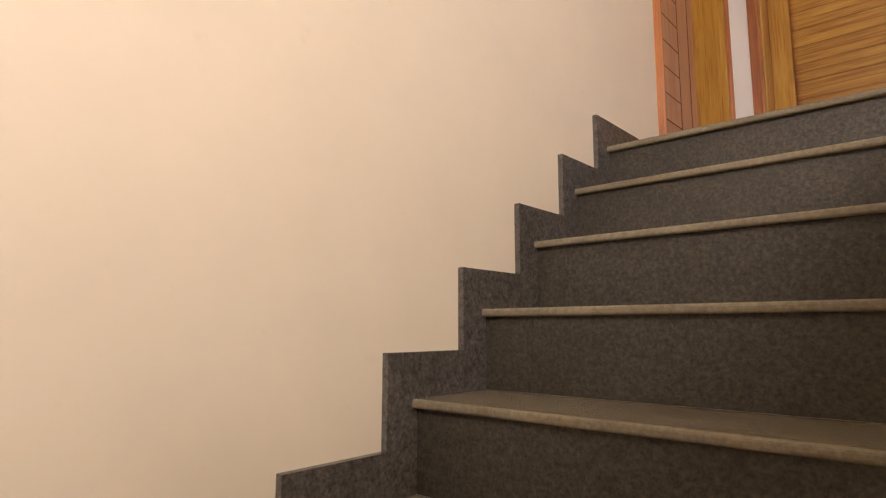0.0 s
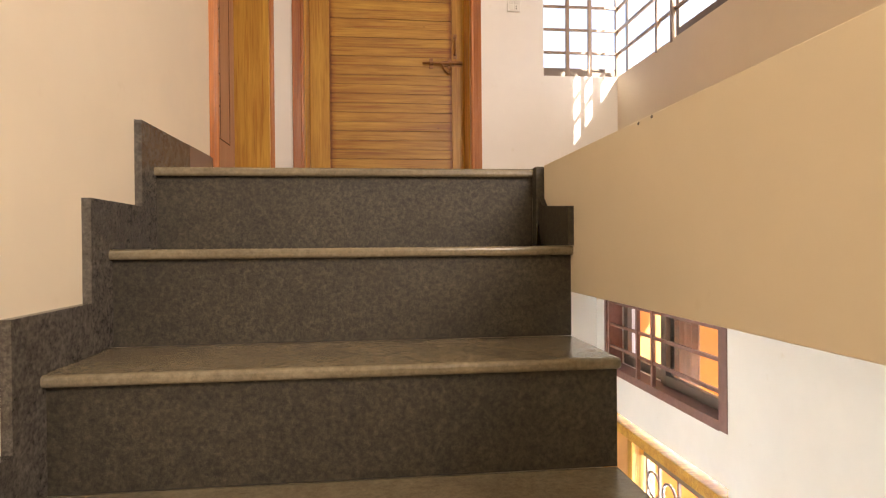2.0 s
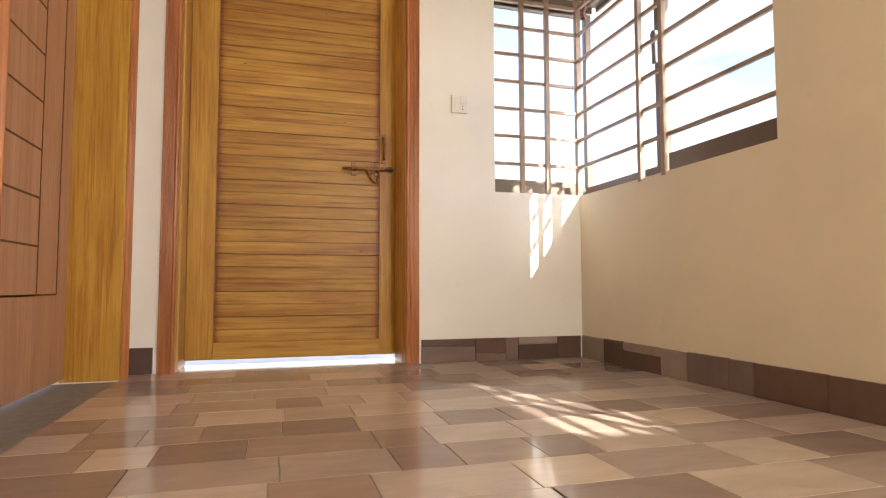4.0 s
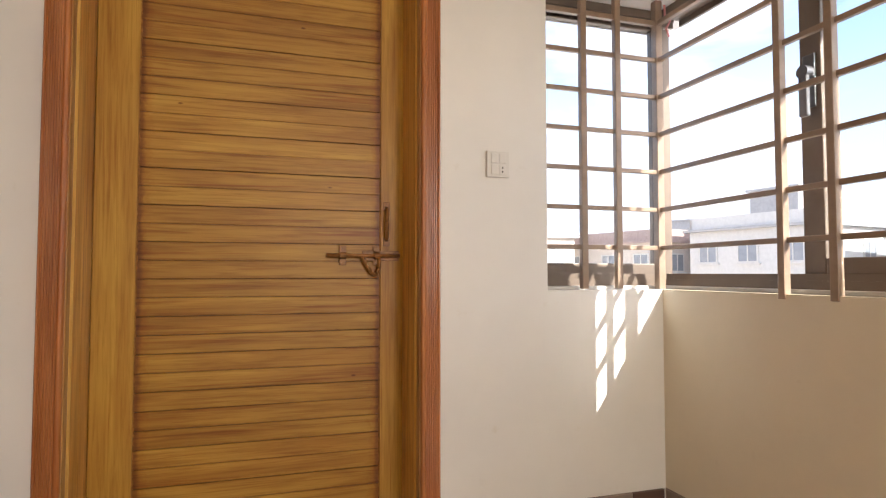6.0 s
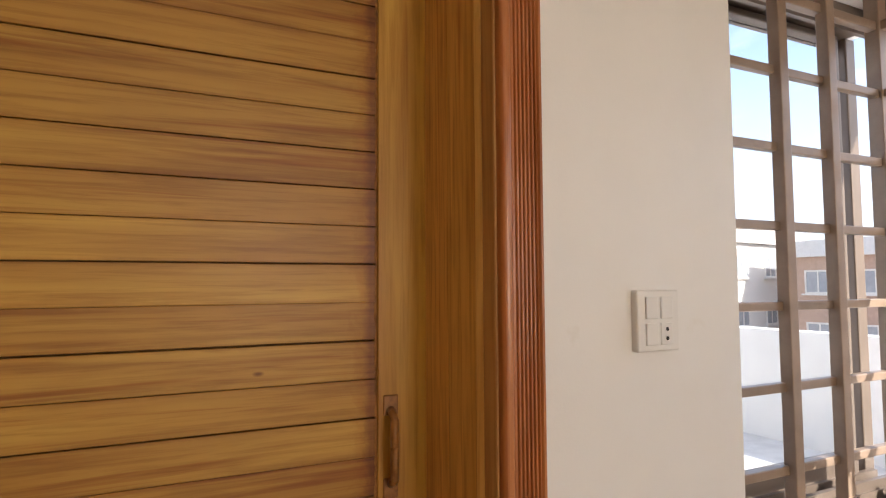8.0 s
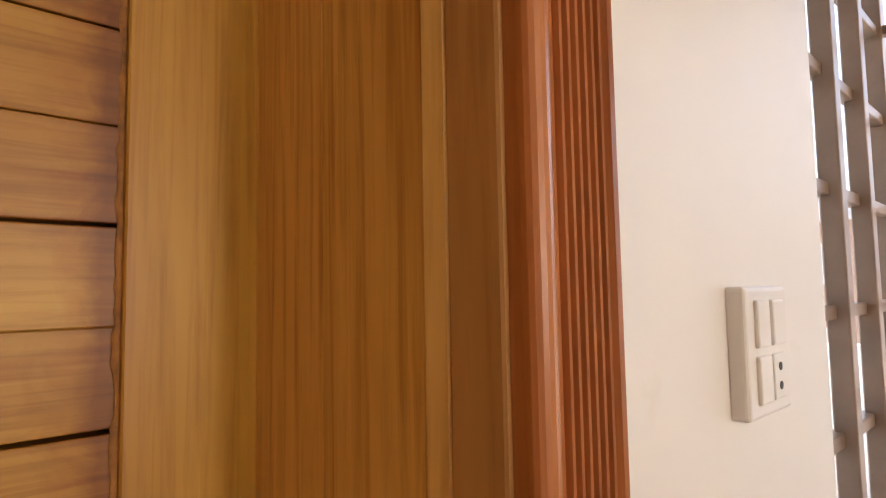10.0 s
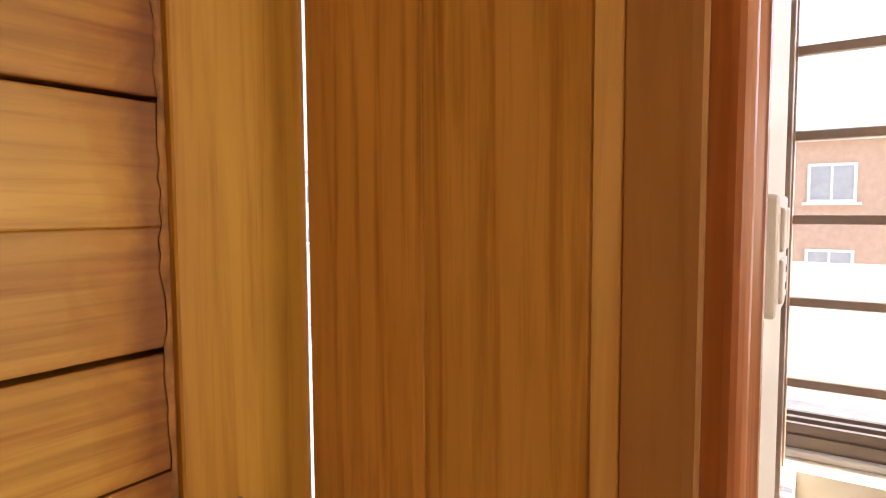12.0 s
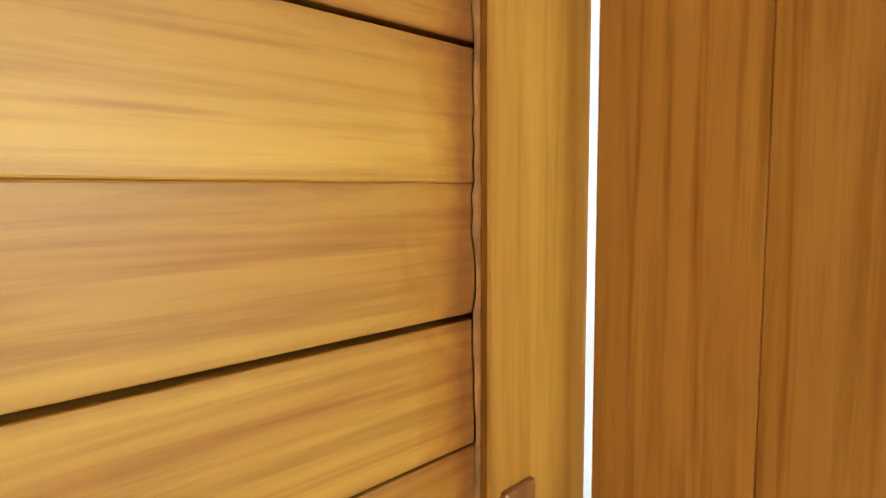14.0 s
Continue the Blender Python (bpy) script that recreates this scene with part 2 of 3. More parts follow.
SKIRT_TILE = tile_glaze("skirting_tile_glaze", [(0.14, 0.085, 0.068), (0.20, 0.14, 0.12), (0.34, 0.27, 0.235), (0.11, 0.07, 0.06), (0.23, 0.155, 0.12)], 0.22)
GROUT = plain("grout", (0.24, 0.21, 0.18), 0.8)
BRONZE = plain("bronze_aluminium", (0.17, 0.13, 0.10), 0.35, 0.25, 0.1, 12)
GRILLE = plain("brown_enamel_steel", (0.30, 0.215, 0.155), 0.33, 0.15, 0.12, 25)
RUST_GRILLE = plain("red_brown_enamel_steel", (0.21, 0.105, 0.085), 0.4, 0.1, 0.15, 25)
WHITE_PLASTIC = plain("white_plastic", (0.78, 0.76, 0.72), 0.3, 0, 0.03, 10)
GREY_PLASTIC = plain("aged_plastic", (0.62, 0.60, 0.55), 0.45, 0, 0.08, 40)
DARK = plain("dark_recess", (0.02, 0.018, 0.016), 0.6)
OLD_IRON = plain("painted_over_iron", (0.27, 0.120, 0.030), 0.42, 0.15, 0.4, 70)
STEEL = plain("grey_steel", (0.16, 0.16, 0.17), 0.35, 0.5, 0.1, 30)
CONCRETE = plain("pale_terrace_screed", (0.60, 0.57, 0.53), 0.8, 0, 0.12, 6)
RENDER_WHITE = plain("white_render", (0.64, 0.61, 0.57), 0.75, 0, 0.06, 4)
# distance haze is put into the colour of RENDER_PINK, MAROON and PANE_DARK
RENDER_PINK = plain("pale_buff_render", (0.62, 0.54, 0.47), 0.75, 0, 0.08, 4)
RENDER_YELLOW = plain("ochre_render", (0.42, 0.285, 0.205), 0.75, 0, 0.08, 4)
RENDER_BROWN = plain("brown_render", (0.42, 0.29, 0.22), 0.75, 0, 0.1, 4)
RENDER_GREY = plain("grey_render", (0.42, 0.40, 0.39), 0.8, 0, 0.1, 4)
MAROON = plain("hazy_brown_band", (0.44, 0.33, 0.29), 0.7, 0, 0.1, 4)
EARTH = plain("dusty_ground", (0.48, 0.43, 0.37), 0.9, 0, 0.2, 0.6)
PANE_DARK = plain("hazy_window_pane", (0.30, 0.31, 0.33), 0.15, 0, 0.1, 3)
GLASS = glass("window_glass", (0.93, 0.96, 0.97))
TINT = glass("tinted_window_glass", (0.80, 0.86, 0.90))
ORANGE_WALL = plain("orange_plaster", (0.66, 0.34, 0.12), 0.7, 0, 0.1, 3)
CURTAIN = plain("beige_curtain", (0.50, 0.36, 0.26), 0.8, 0, 0.15, 8)
PINK_WIRE = plain("pink_wire", (0.55, 0.22, 0.22), 0.5)


# ---- building helpers ----
def add_box(bm, x0, x1, y0, y1, z0, z1, bevel=0.0, segments=2):
    c = Matrix.Translation(((x0 + x1) / 2, (y0 + y1) / 2, (z0 + z1) / 2)) @ Matrix.Diagonal((abs(x1 - x0), abs(y1 - y0), abs(z1 - z0), 1))
    made = bmesh.ops.create_cube(bm, size=1.0, matrix=c)["verts"]
    if bevel:
        edges = list({e for v in made for e in v.link_edges})
        bmesh.ops.bevel(bm, geom=edges, offset=bevel, segments=segments, affect="EDGES", profile=0.5)
    return bm


def box(x0, x1, y0, y1, z0, z1, bevel=0.0, segments=2):
    return add_box(bmesh.new(), x0, x1, y0, y1, z0, z1, bevel, segments)


def boxes(*rows, bevel=0.0):
    bm = bmesh.new()
    for r in rows:
        add_box(bm, *r, bevel=bevel)
    return bm


def cylinder(bm, a, b, r, n=12, r2=None):
    a, b = Vector(a), Vector(b)
    m = Matrix.Translation((a + b) / 2) @ (b - a).to_track_quat("Z", "Y").to_matrix().to_4x4()
    bmesh.ops.create_cone(bm, cap_ends=True, segments=n, radius1=r, radius2=r if r2 is None else r2, depth=(b - a).length, matrix=m)
    return bm


def prism(points, axis, a, b):
    """A polygon drawn in the plane across the axis, extruded from a to b along it."""
    bm = bmesh.new()
    def at(p, k):
        return {"x": (k, p[0], p[1]), "y": (p[0], k, p[1]), "z": (p[0], p[1], k)}[axis]
    lo, hi = [bm.verts.new(at(p, a)) for p in points], [bm.verts.new(at(p, b)) for p in points]
    n = len(points)
    bm.faces.new(lo), bm.faces.new(hi)
    for i in range(n):
        bm.faces.new((lo[i], lo[(i + 1) % n], hi[(i + 1) % n], hi[i]))
    bmesh.ops.recalc_face_normals(bm, faces=bm.faces)
    return bm


def mesh_of(name, bm, mat, smooth=False):
    me = bpy.data.meshes.new(name)
    bm.to_mesh(me)
    bm.free()
    me.materials.append(mat)
    if smooth:
        for p in me.polygons:
            p.use_smooth = True
    return me


def part(name, bm, mat, parent=None, label="", smooth=False):
    ob = new(name, mesh_of(name, bm, mat, smooth))
    if parent:
        ob.parent = parent
    if label:
        ob["label"] = label
    return ob


def piece(name, me, parent, at, turn=(0, 0, 0), scale=(1, 1, 1)):
    """One of many alike pieces that share a mesh."""
    ob = new(name, me)
    ob.parent = parent
    ob.matrix_basis = Matrix.LocRotScale(at, Euler(turn), scale)
    return ob


def setting(name, bm, mat, label, category):
    return tagged(part(name, bm, mat), label, category, kind="structure")


def thing(name, label, category, group="", kind=""):
    return tagged(new(name), label, category, group, kind)


def tube(points, r, res=6):
    """A round wire through the points."""
    bm = bmesh.new()
    for a, b in zip(points, points[1:]):
        cylinder(bm, a, b, r, 8)
        bmesh.ops.create_uvsphere(bm, u_segments=8, v_segments=5, radius=r, matrix=Matrix.Translation(b))
    return bm


# ---- measures of the place ----
XL, XR, XS = 0.335, 2.21, 1.277      # stair wall, window wall, open edge of the flight
YD, YO = 5.055, 5.285                 # door wall, inside and outside
GO, RISE, Y0 = 0.2375, 0.1915, 3.335   # going, rise, first nosing
SLAB, YK = -0.29, 0.9               # underside and near end of the upper floor
WB, WT = 0.74, 1.72                  # window sill and head
TOP, LOW = 2.8, -3.1                # ceiling, lower floor

# ---- walls, floors, ceilings ----
setting("wall_left", boxes((XL - 0.23, XL, -1.2, 3.93, LOW, TOP), (XL - 0.23, XL, 3.93, 4.93, 1.93, TOP), (XL - 0.23, XL, 3.93, 4.93, LOW, -0.03), (XL - 0.23, XL, 4.93, 5.8, LOW, TOP)), CREAM,
        "cream painted plaster wall beside the stairs", "wall")
setting("wall_north", boxes((XL, 0.455, YD, YO, SLAB, TOP), (0.455, 1.425, YD, YO, 1.967, TOP), (0.455, 1.425, YD, YO, SLAB, -0.02), (1.425, 1.788, YD, YO, SLAB, TOP),
                            (1.788, 2.44, YD, YO, SLAB, WB), (1.788, 2.44, YD, YO, WT, TOP)), OFFWHITE,
        "off-white painted plaster wall with the terrace door", "wall")
# the openings south of y = 2.9 are unseen, added to let light in
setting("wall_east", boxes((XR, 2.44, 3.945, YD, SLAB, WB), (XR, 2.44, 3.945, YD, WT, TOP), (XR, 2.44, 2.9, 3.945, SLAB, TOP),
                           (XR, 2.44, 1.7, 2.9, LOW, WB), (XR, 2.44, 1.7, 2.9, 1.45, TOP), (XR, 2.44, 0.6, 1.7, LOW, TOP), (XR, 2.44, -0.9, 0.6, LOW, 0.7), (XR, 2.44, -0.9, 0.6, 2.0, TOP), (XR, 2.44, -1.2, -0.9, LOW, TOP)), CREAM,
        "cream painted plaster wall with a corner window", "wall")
setting("wall_south", box(XL - 0.23, 2.44, -1.43, -1.2, LOW, TOP), CREAM, "plain cream plaster wall closing the stairwell", "wall")
setting("ceiling", box(XL - 0.23, 2.44, -1.43, YO, TOP, TOP + 0.2), CEIL, "plain white painted concrete ceiling", "ceiling")
# unseen slabs, added to block the sun and shape its patch indoors
setting("roof_overhang", boxes((2.44, 2.575, 2.95, 5.42, 1.80, 1.90), (2.44, 3.2, -3.0, 0.65, 2.03, 2.13), (1.5, 2.44, YO, 5.42, 1.80, 1.90)), RENDER_WHITE, "unseen thin white slabs, added to trim the sun at the openings", "sunshade")
setting("upper_slab", boxes((XS, XR, YK, YD, SLAB, -0.012), (XL, XS, Y0 + 0.042, YD, SLAB, -0.012)), CREAM, "cream painted edge of the upper concrete floor", "floor slab")
setting("slab_lip", box(XS - 0.0015, XS + 0.0028, YK, Y0 - 0.024, SLAB, 0.006, 0.0012), CREAM, "thin plaster lip along the edge of the upper floor", "plaster edge")
setting("wall_lower_north", boxes((XL, 2.5, 5.6, 5.8, LOW, SLAB)), OFFWHITE, "white painted wall of the floor below", "wall")
setting("wall_lower_east", boxes((2.29, 2.5, YK, 4.16, LOW, SLAB), (2.29, 2.5, 4.16, 5.45, -1.20, -0.97), (2.29, 2.5, 5.45, 5.6, LOW, SLAB)), OFFWHITE,
        "white painted wall of the floor below with a window and a doorway", "wall")
setting("lower_ceiling", boxes((XL, 2.5, YO, 5.6, SLAB, SLAB + 0.1), (XR, 2.5, YK, YO, SLAB, SLAB + 0.02)), CEIL, "white painted ceiling of the floor below", "ceiling")
setting("lower_floor", box(XL - 0.23, 3.7, -1.43, 5.8, LOW - 0.1, LOW), GROUT, "plain tiled floor one storey below", "floor")

# ---- staircase ----
stairs = thing("staircase", "dark grey granite staircase with open right-hand edge against a cream wall", "stairs", kind="structure")
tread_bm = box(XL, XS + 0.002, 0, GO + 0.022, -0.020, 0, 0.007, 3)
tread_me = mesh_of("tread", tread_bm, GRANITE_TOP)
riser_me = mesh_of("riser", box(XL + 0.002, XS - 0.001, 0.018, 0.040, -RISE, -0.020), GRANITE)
for k in range(8):
    y, z = Y0 - GO * k, -RISE * k
    if k:
        piece("tread", tread_me, stairs, (0, y, z))
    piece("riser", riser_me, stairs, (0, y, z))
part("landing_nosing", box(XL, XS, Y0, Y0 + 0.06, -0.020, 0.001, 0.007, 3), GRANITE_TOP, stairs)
# stepped skirting slips on the wall side
slip = [(-0.070, -RISE + 0.001), (0.016, -RISE + 0.001), (0.016, 0.001), (GO - 0.070, 0.001), (GO - 0.070, 0.095), (-0.070, 0.095)]
slip_me = mesh_of("skirting_slip", prism(slip, "x", XL, XL + 0.016), GRANITE_SLIP)
for k in range(1, 8):
    piece("skirting_slip", slip_me, stairs, (0, Y0 - GO * k, -RISE * k))
top_slip = [(-0.070, -RISE + 0.001), (0.016, -RISE + 0.001), (0.016, 0.001), (0.27, 0.001), (0.27, 0.095), (-0.070, 0.095)]
ob = part("skirting_slip", prism(top_slip, "x", XL, XL + 0.016), GRANITE_SLIP, stairs)
ob.location = (0, Y0, 0)
# short slip against the slab's edge on the first tread, and the upstand at its end
part("skirting_slip", prism([(Y0 - GO - 0.004, -RISE + 0.001), (Y0 + 0.016, -RISE + 0.001), (Y0 + 0.016, -0.04), (Y0 - 0.05, -0.095), (Y0 - GO - 0.004, -0.108)], "x", XS - 0.014, XS), GRANITE, stairs)
part("skirting_slip", box(XS - 0.022, XS + 0.001, Y0 - 0.022, Y0 + 0.012, -RISE + 0.002, 0.004, 0.003), GRANITE, stairs)
waist = [(Y0 + 0.03, -0.05)]
for k in range(8):
    waist += [(Y0 - GO * k + 0.038, -RISE * k - 0.036), (Y0 - GO * k + 0.038, -RISE * (k + 1) - 0.036)]
waist += [(Y0 - GO * 8 + 0.3, -RISE * 8 - 0.16), (Y0 + 0.03, -0.29)]
part("waist_slab", prism(waist, "x", XL, XS - 0.02), CREAM, stairs)
setting("half_landing", box(XL, XR, -1.2, Y0 - GO * 7 + 0.03, -RISE * 8 - 0.2, -RISE * 8), GRANITE_TOP, "dark granite half landing at the foot of the flight", "landing")


# ---- doors ----
def fluted(width, depth, n):
    """The outline of a reeded architrave: a round bead on the inner edge, then n narrow reeds."""
    r = 0.0075
    pts = [(0, 0), (0, depth - r)] + [(r - r * math.cos(a * math.pi / 10), depth - r + r * math.sin(a * math.pi / 10)) for a in range(1, 10)] + [(2 * r, depth * 0.66)]
    a, b = 2 * r + 0.001, width - 0.009
    w = (b - a) / n
    for i in range(n):
        u = a + w * i
        pts += [(u, depth * 0.70), (u + w * 0.52, depth * 0.72), (u + w * 0.62, depth * 0.88), (u + w * 0.76, depth * 0.92), (u + w * 0.90, depth * 0.86)]
    pts += [(width - 0.008, depth * 0.80), (width - 0.006, depth * 0.96), (width - 0.003, depth * 0.98), (width - 0.0006, depth * 0.75), (width, 0)]
    return pts


def architrave(parent, x0, x1, top):
    """Reeded trim round a doorway in the door wall."""
    w, d = 0.058, 0.018
    right = [(x1 + u, YD - v) for u, v in fluted(w, d, 6)]
    left = [(x0 - u, YD - v) for u, v in fluted(w, d, 6)]
    part("architrave", prism(right, "z", 0.0, top), TRIM_Z, parent, "red-brown reeded wooden architrave")
    part("architrave", prism(left, "z", 0.0, top), TRIM_Z, parent, "red-brown reeded wooden architrave")
    head = [(YD - v, top + u) for u, v in fluted(w, d, 6)]
    part("architrave", prism(head, "x", x0 - w, x1 + w), TRIM_X, parent)


frame_1 = thing("door_frame_1", "brown wooden door lining with red-brown reeded trim", "door frame", kind="structure")
XJ0, XJ1, DF = 0.495, 1.380, 5.244
JF = 1.3735                           # face of the lining beside the door's edge


def lining(end, side):
    """A door lining of three boards from the front edge back to y = end, joined by fine grooves."""
    def flip(pts):
        return [((x if side > 0 else XJ0 + XJ1 - x), y) for x, y in pts]
    back = XJ1 + 0.048
    a, b, c = YD + 0.024, YD + 0.034, YD + 0.111
    outer = [(JF + 0.0052, YD - 0.004), (JF + 0.0044, YD - 0.0025), (JF + 0.0040, YD + 0.001), (JF + 0.0038, a - 0.0008), (JF + 0.0048, a), (back, a), (back, YD - 0.004)]
    lip = [(JF + 0.0048, a), (JF + 0.0034, a + 0.0008), (JF + 0.0006, b - 0.003), (JF - 0.0004, b - 0.0006), (JF + 0.001, b), (back, b), (back, a)]
    middle = [(JF + 0.001, b), (JF, b + 0.001), (JF, c - 0.0006), (JF + 0.0008, c), (back, c), (back, b)]
    inner = [(JF + 0.0008, c), (JF, c + 0.0006), (JF, end - 0.001), (JF + 0.001, end), (back, end), (back, c)]
    part("jamb", prism(flip(middle), "z", 0.0, 1.965), JAMB_Z, frame_1)
    part("jamb", prism(flip(inner), "z", 0.0, 1.965), INNER_Z, frame_1)
    part("jamb_lipping", prism(flip(lip), "z", 0.0, 1.965), LIP_Z, frame_1, "pale honey lipping strip")
    part("jamb_edge", prism(flip(outer), "z", 0.0, 1.965), EDGE_Z, frame_1, "darker brown front board")


lining(DF - 0.005, 1)
lining(DF + 0.06, -1)
part("jamb", box(XJ0 + 0.002, XJ1 - 0.002, YD - 0.004, DF + 0.06, 1.93, 1.963), JAMB_Z, frame_1)
architrave(frame_1, XJ0 - 0.001, XJ1 + 0.001, 1.95)

door_1 = thing("door_1", "nearly closed honey-brown timber door of horizontal boards with an old bolt", "door", kind="structure")
PX0, PX1, PZ0, PZ1, PH = 0.612, 1.304, 0.092, 1.831, 0.0527
DX0, DX1, DZ0, DZ1 = XJ0 + 0.008, JF + 0.010, 0.022, 1.925
part("stile", box(DX0, PX0, DF, DF + 0.04, DZ0, DZ1, 0.004), HONEY_Z, door_1)
worn = [(PX1, DF + 0.04), (PX1, DF + 0.001), (PX1 + 0.001, DF)] + [(DX1 - 0.011 + 0.011 * math.sin(a * 0.19635), DF + 0.011 - 0.011 * math.cos(a * 0.19635)) for a in range(9)] + [(DX1, DF + 0.04)]
part("stile", prism(worn, "z", DZ0, DZ1), HONEY_Z, door_1)
part("rail", box(PX0, PX1, DF + 0.001, DF + 0.039, DZ0, PZ0, 0.002), HONEY_RAIL, door_1)
part("rail", box(PX0, PX1, DF + 0.001, DF + 0.039, PZ1, DZ1, 0.002), HONEY_RAIL, door_1)
part("backing_panel", box(PX0 - 0.002, PX1 + 0.002, DF + 0.022, DF + 0.034, PZ0 - 0.002, PZ1 + 0.002), SEAM, door_1)
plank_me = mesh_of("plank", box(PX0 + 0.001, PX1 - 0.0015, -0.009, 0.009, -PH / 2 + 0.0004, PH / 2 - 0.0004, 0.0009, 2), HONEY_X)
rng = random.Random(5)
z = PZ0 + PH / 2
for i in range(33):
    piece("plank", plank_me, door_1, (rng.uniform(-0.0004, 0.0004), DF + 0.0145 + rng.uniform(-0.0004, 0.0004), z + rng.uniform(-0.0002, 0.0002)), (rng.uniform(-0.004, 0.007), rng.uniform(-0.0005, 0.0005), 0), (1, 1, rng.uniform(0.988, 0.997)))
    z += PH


def bead(x, z0, z1, y, r, seed, parent):
    """A rough bead of filler along the end of the boards."""
    rr = random.Random(seed)
    bm = bmesh.new()
    rings, n, swell = [], 7, 1.0
    steps = int((z1 - z0) / 0.0065)
    for i in range(steps + 1):
        zz = z0 + (z1 - z0) * i / steps
        swell += (rr.uniform(0.75, 1.25) - swell) * 0.35
        rad = r * swell
        cx = x + rr.uniform(-0.0012, 0.0012)
        rings.append([bm.verts.new((cx + rad * math.cos(math.pi * j / (n - 1)) * 1.5, y - rad * math.sin(math.pi * j / (n - 1)) * 0.3, zz)) for j in range(n)])
    for a, b in zip(rings, rings[1:]):
        for j in range(n - 1):
            bm.faces.new((a[j], b[j], b[j + 1], a[j + 1]))
    return part("filler_bead", bm, BEAD, parent, "rough brown filler along the board ends", True)


BEAD = plain("brown_filler", (0.27, 0.112, 0.020), 0.75, 0, 0.45, 75)
bead(PX1 + 0.001, PZ0, PZ1, DF + 0.0050, 0.0028, 3, door_1)
bead(PX0 - 0.001, PZ0, PZ1, DF + 0.0050, 0.0027, 4, door_1)

# the old barrel bolt with its hasp, under the same varnish as the door
bolt = thing("barrel_bolt", "", "")
bolt.parent = door_1
BZ = 0.848
bm = bmesh.new()
cylinder(bm, (1.135, DF - 0.012, BZ), (1.362, DF - 0.012, BZ), 0.0065, 12)
part("rod", bm, OLD_IRON, bolt, "dark rod", True)
for xs in (1.185, 1.290):
    bm = box(xs - 0.011, xs + 0.011, DF - 0.004, DF + 0.001, BZ - 0.030, BZ + 0.030, 0.002)
    cylinder(bm, (xs - 0.009, DF - 0.012, BZ), (xs + 0.009, DF - 0.012, BZ), 0.0105, 12)
    for s in (-1, 1):
        cylinder(bm, (xs, DF - 0.0065, BZ + s * 0.022), (xs, DF - 0.003, BZ + s * 0.022), 0.004, 8)
    part("keeper", bm, OLD_IRON, bolt)
part("plate", box(1.245, 1.362, DF - 0.004, DF + 0.001, BZ - 0.016, BZ + 0.016, 0.002), OLD_IRON, bolt)
hook = [(1.245, DF - 0.013, BZ - 0.004), (1.256, DF - 0.014, BZ - 0.030), (1.272, DF - 0.014, BZ - 0.052), (1.288, DF - 0.013, BZ - 0.060), (1.297, DF - 0.013, BZ - 0.040), (1.298, DF - 0.012, BZ - 0.006)]
part("handle", tube(hook, 0.0055), OLD_IRON, bolt, "", True)
pull = [(1.322, DF - 0.002, BZ + 0.150), (1.320, DF - 0.022, BZ + 0.140), (1.319, DF - 0.026, BZ + 0.105), (1.320, DF - 0.022, BZ + 0.060), (1.322, DF - 0.002, BZ + 0.050)]
pull_handle = part("pull_handle", tube(pull, 0.006), OLD_IRON, door_1, "dark varnished pull handle", True)
for dz in (0.156, 0.044):
    part("foot_plate", box(1.311, 1.333, DF - 0.003, DF + 0.001, BZ + dz - 0.014, BZ + dz + 0.014, 0.002), OLD_IRON, pull_handle)

# second doorway in the stair wall
frame_2 = thing("door_frame_2", "honey wooden lining of the side doorway with pale trim", "door frame", kind="structure")
part("jamb", box(XL - 0.18, XL + 0.004, 4.925, 4.965, 0, 1.93, 0.003), HONEY_Z, frame_2)
part("jamb", box(XL - 0.18, XL + 0.004, 3.895, 3.935, 0, 1.93, 0.003), PINK_Z, frame_2)
part("jamb", box(XL - 0.18, XL + 0.004, 3.936, 4.924, 1.89, 1.93), HONEY_Z, frame_2)
part("architrave", prism([(XL + v, 3.918 - u) for u, v in fluted(0.055, 0.018, 6)], "z", 0, 1.95), TRIM_Z, frame_2)
part("architrave", prism([(XL + v, 4.945 + u) for u, v in fluted(0.055, 0.018, 6)], "z", 0, 1.95), TRIM_Z, frame_2)
part("architrave", box(XL, XL + 0.016, 3.863, 5.0, 1.95, 2.005, 0.003), TRIM_Z, frame_2)
door_2 = thing("door_2", "closed pale pinkish veneered door with cut grooves", "door", kind="structure")
LX = XL - 0.165
part("leaf", box(LX - 0.036, LX, 3.94, 4.92, 0.012, 1.885, 0.002), PINK_Z, door_2)
groove_me = mesh_of("groove", box(LX - 0.001, LX + 0.0012, -0.19, 0.19, -0.003, 0.003), SEAM)
for i in range(11):
    piece("groove", groove_me, door_2, (0, 4.46, 0.30 + 0.145 * i))
part("groove", box(LX - 0.001, LX + 0.0012, 4.10, 4.82, 0.297, 0.303), SEAM, door_2)
for yy in (4.10, 4.27, 4.65, 4.82):
    part("groove", box(LX - 0.001, LX + 0.0014, yy - 0.003, yy + 0.003, 0.30, 1.78), SEAM, door_2)


# ---- corner window ----
def grille_bar(parent, a, b, size, name="bar"):
    """A square steel bar from a to b."""
    a, b = Vector(a), Vector(b)
    h = size / 2
    lo = [min(p, q) - (h if abs(p - q) < 1e-6 else 0) for p, q in zip(a, b)]
    hi = [max(p, q) + (h if abs(p - q) < 1e-6 else 0) for p, q in zip(a, b)]
    return part(name, box(lo[0], hi[0], lo[1], hi[1], lo[2], hi[2], 0.0018), GRILLE, parent)


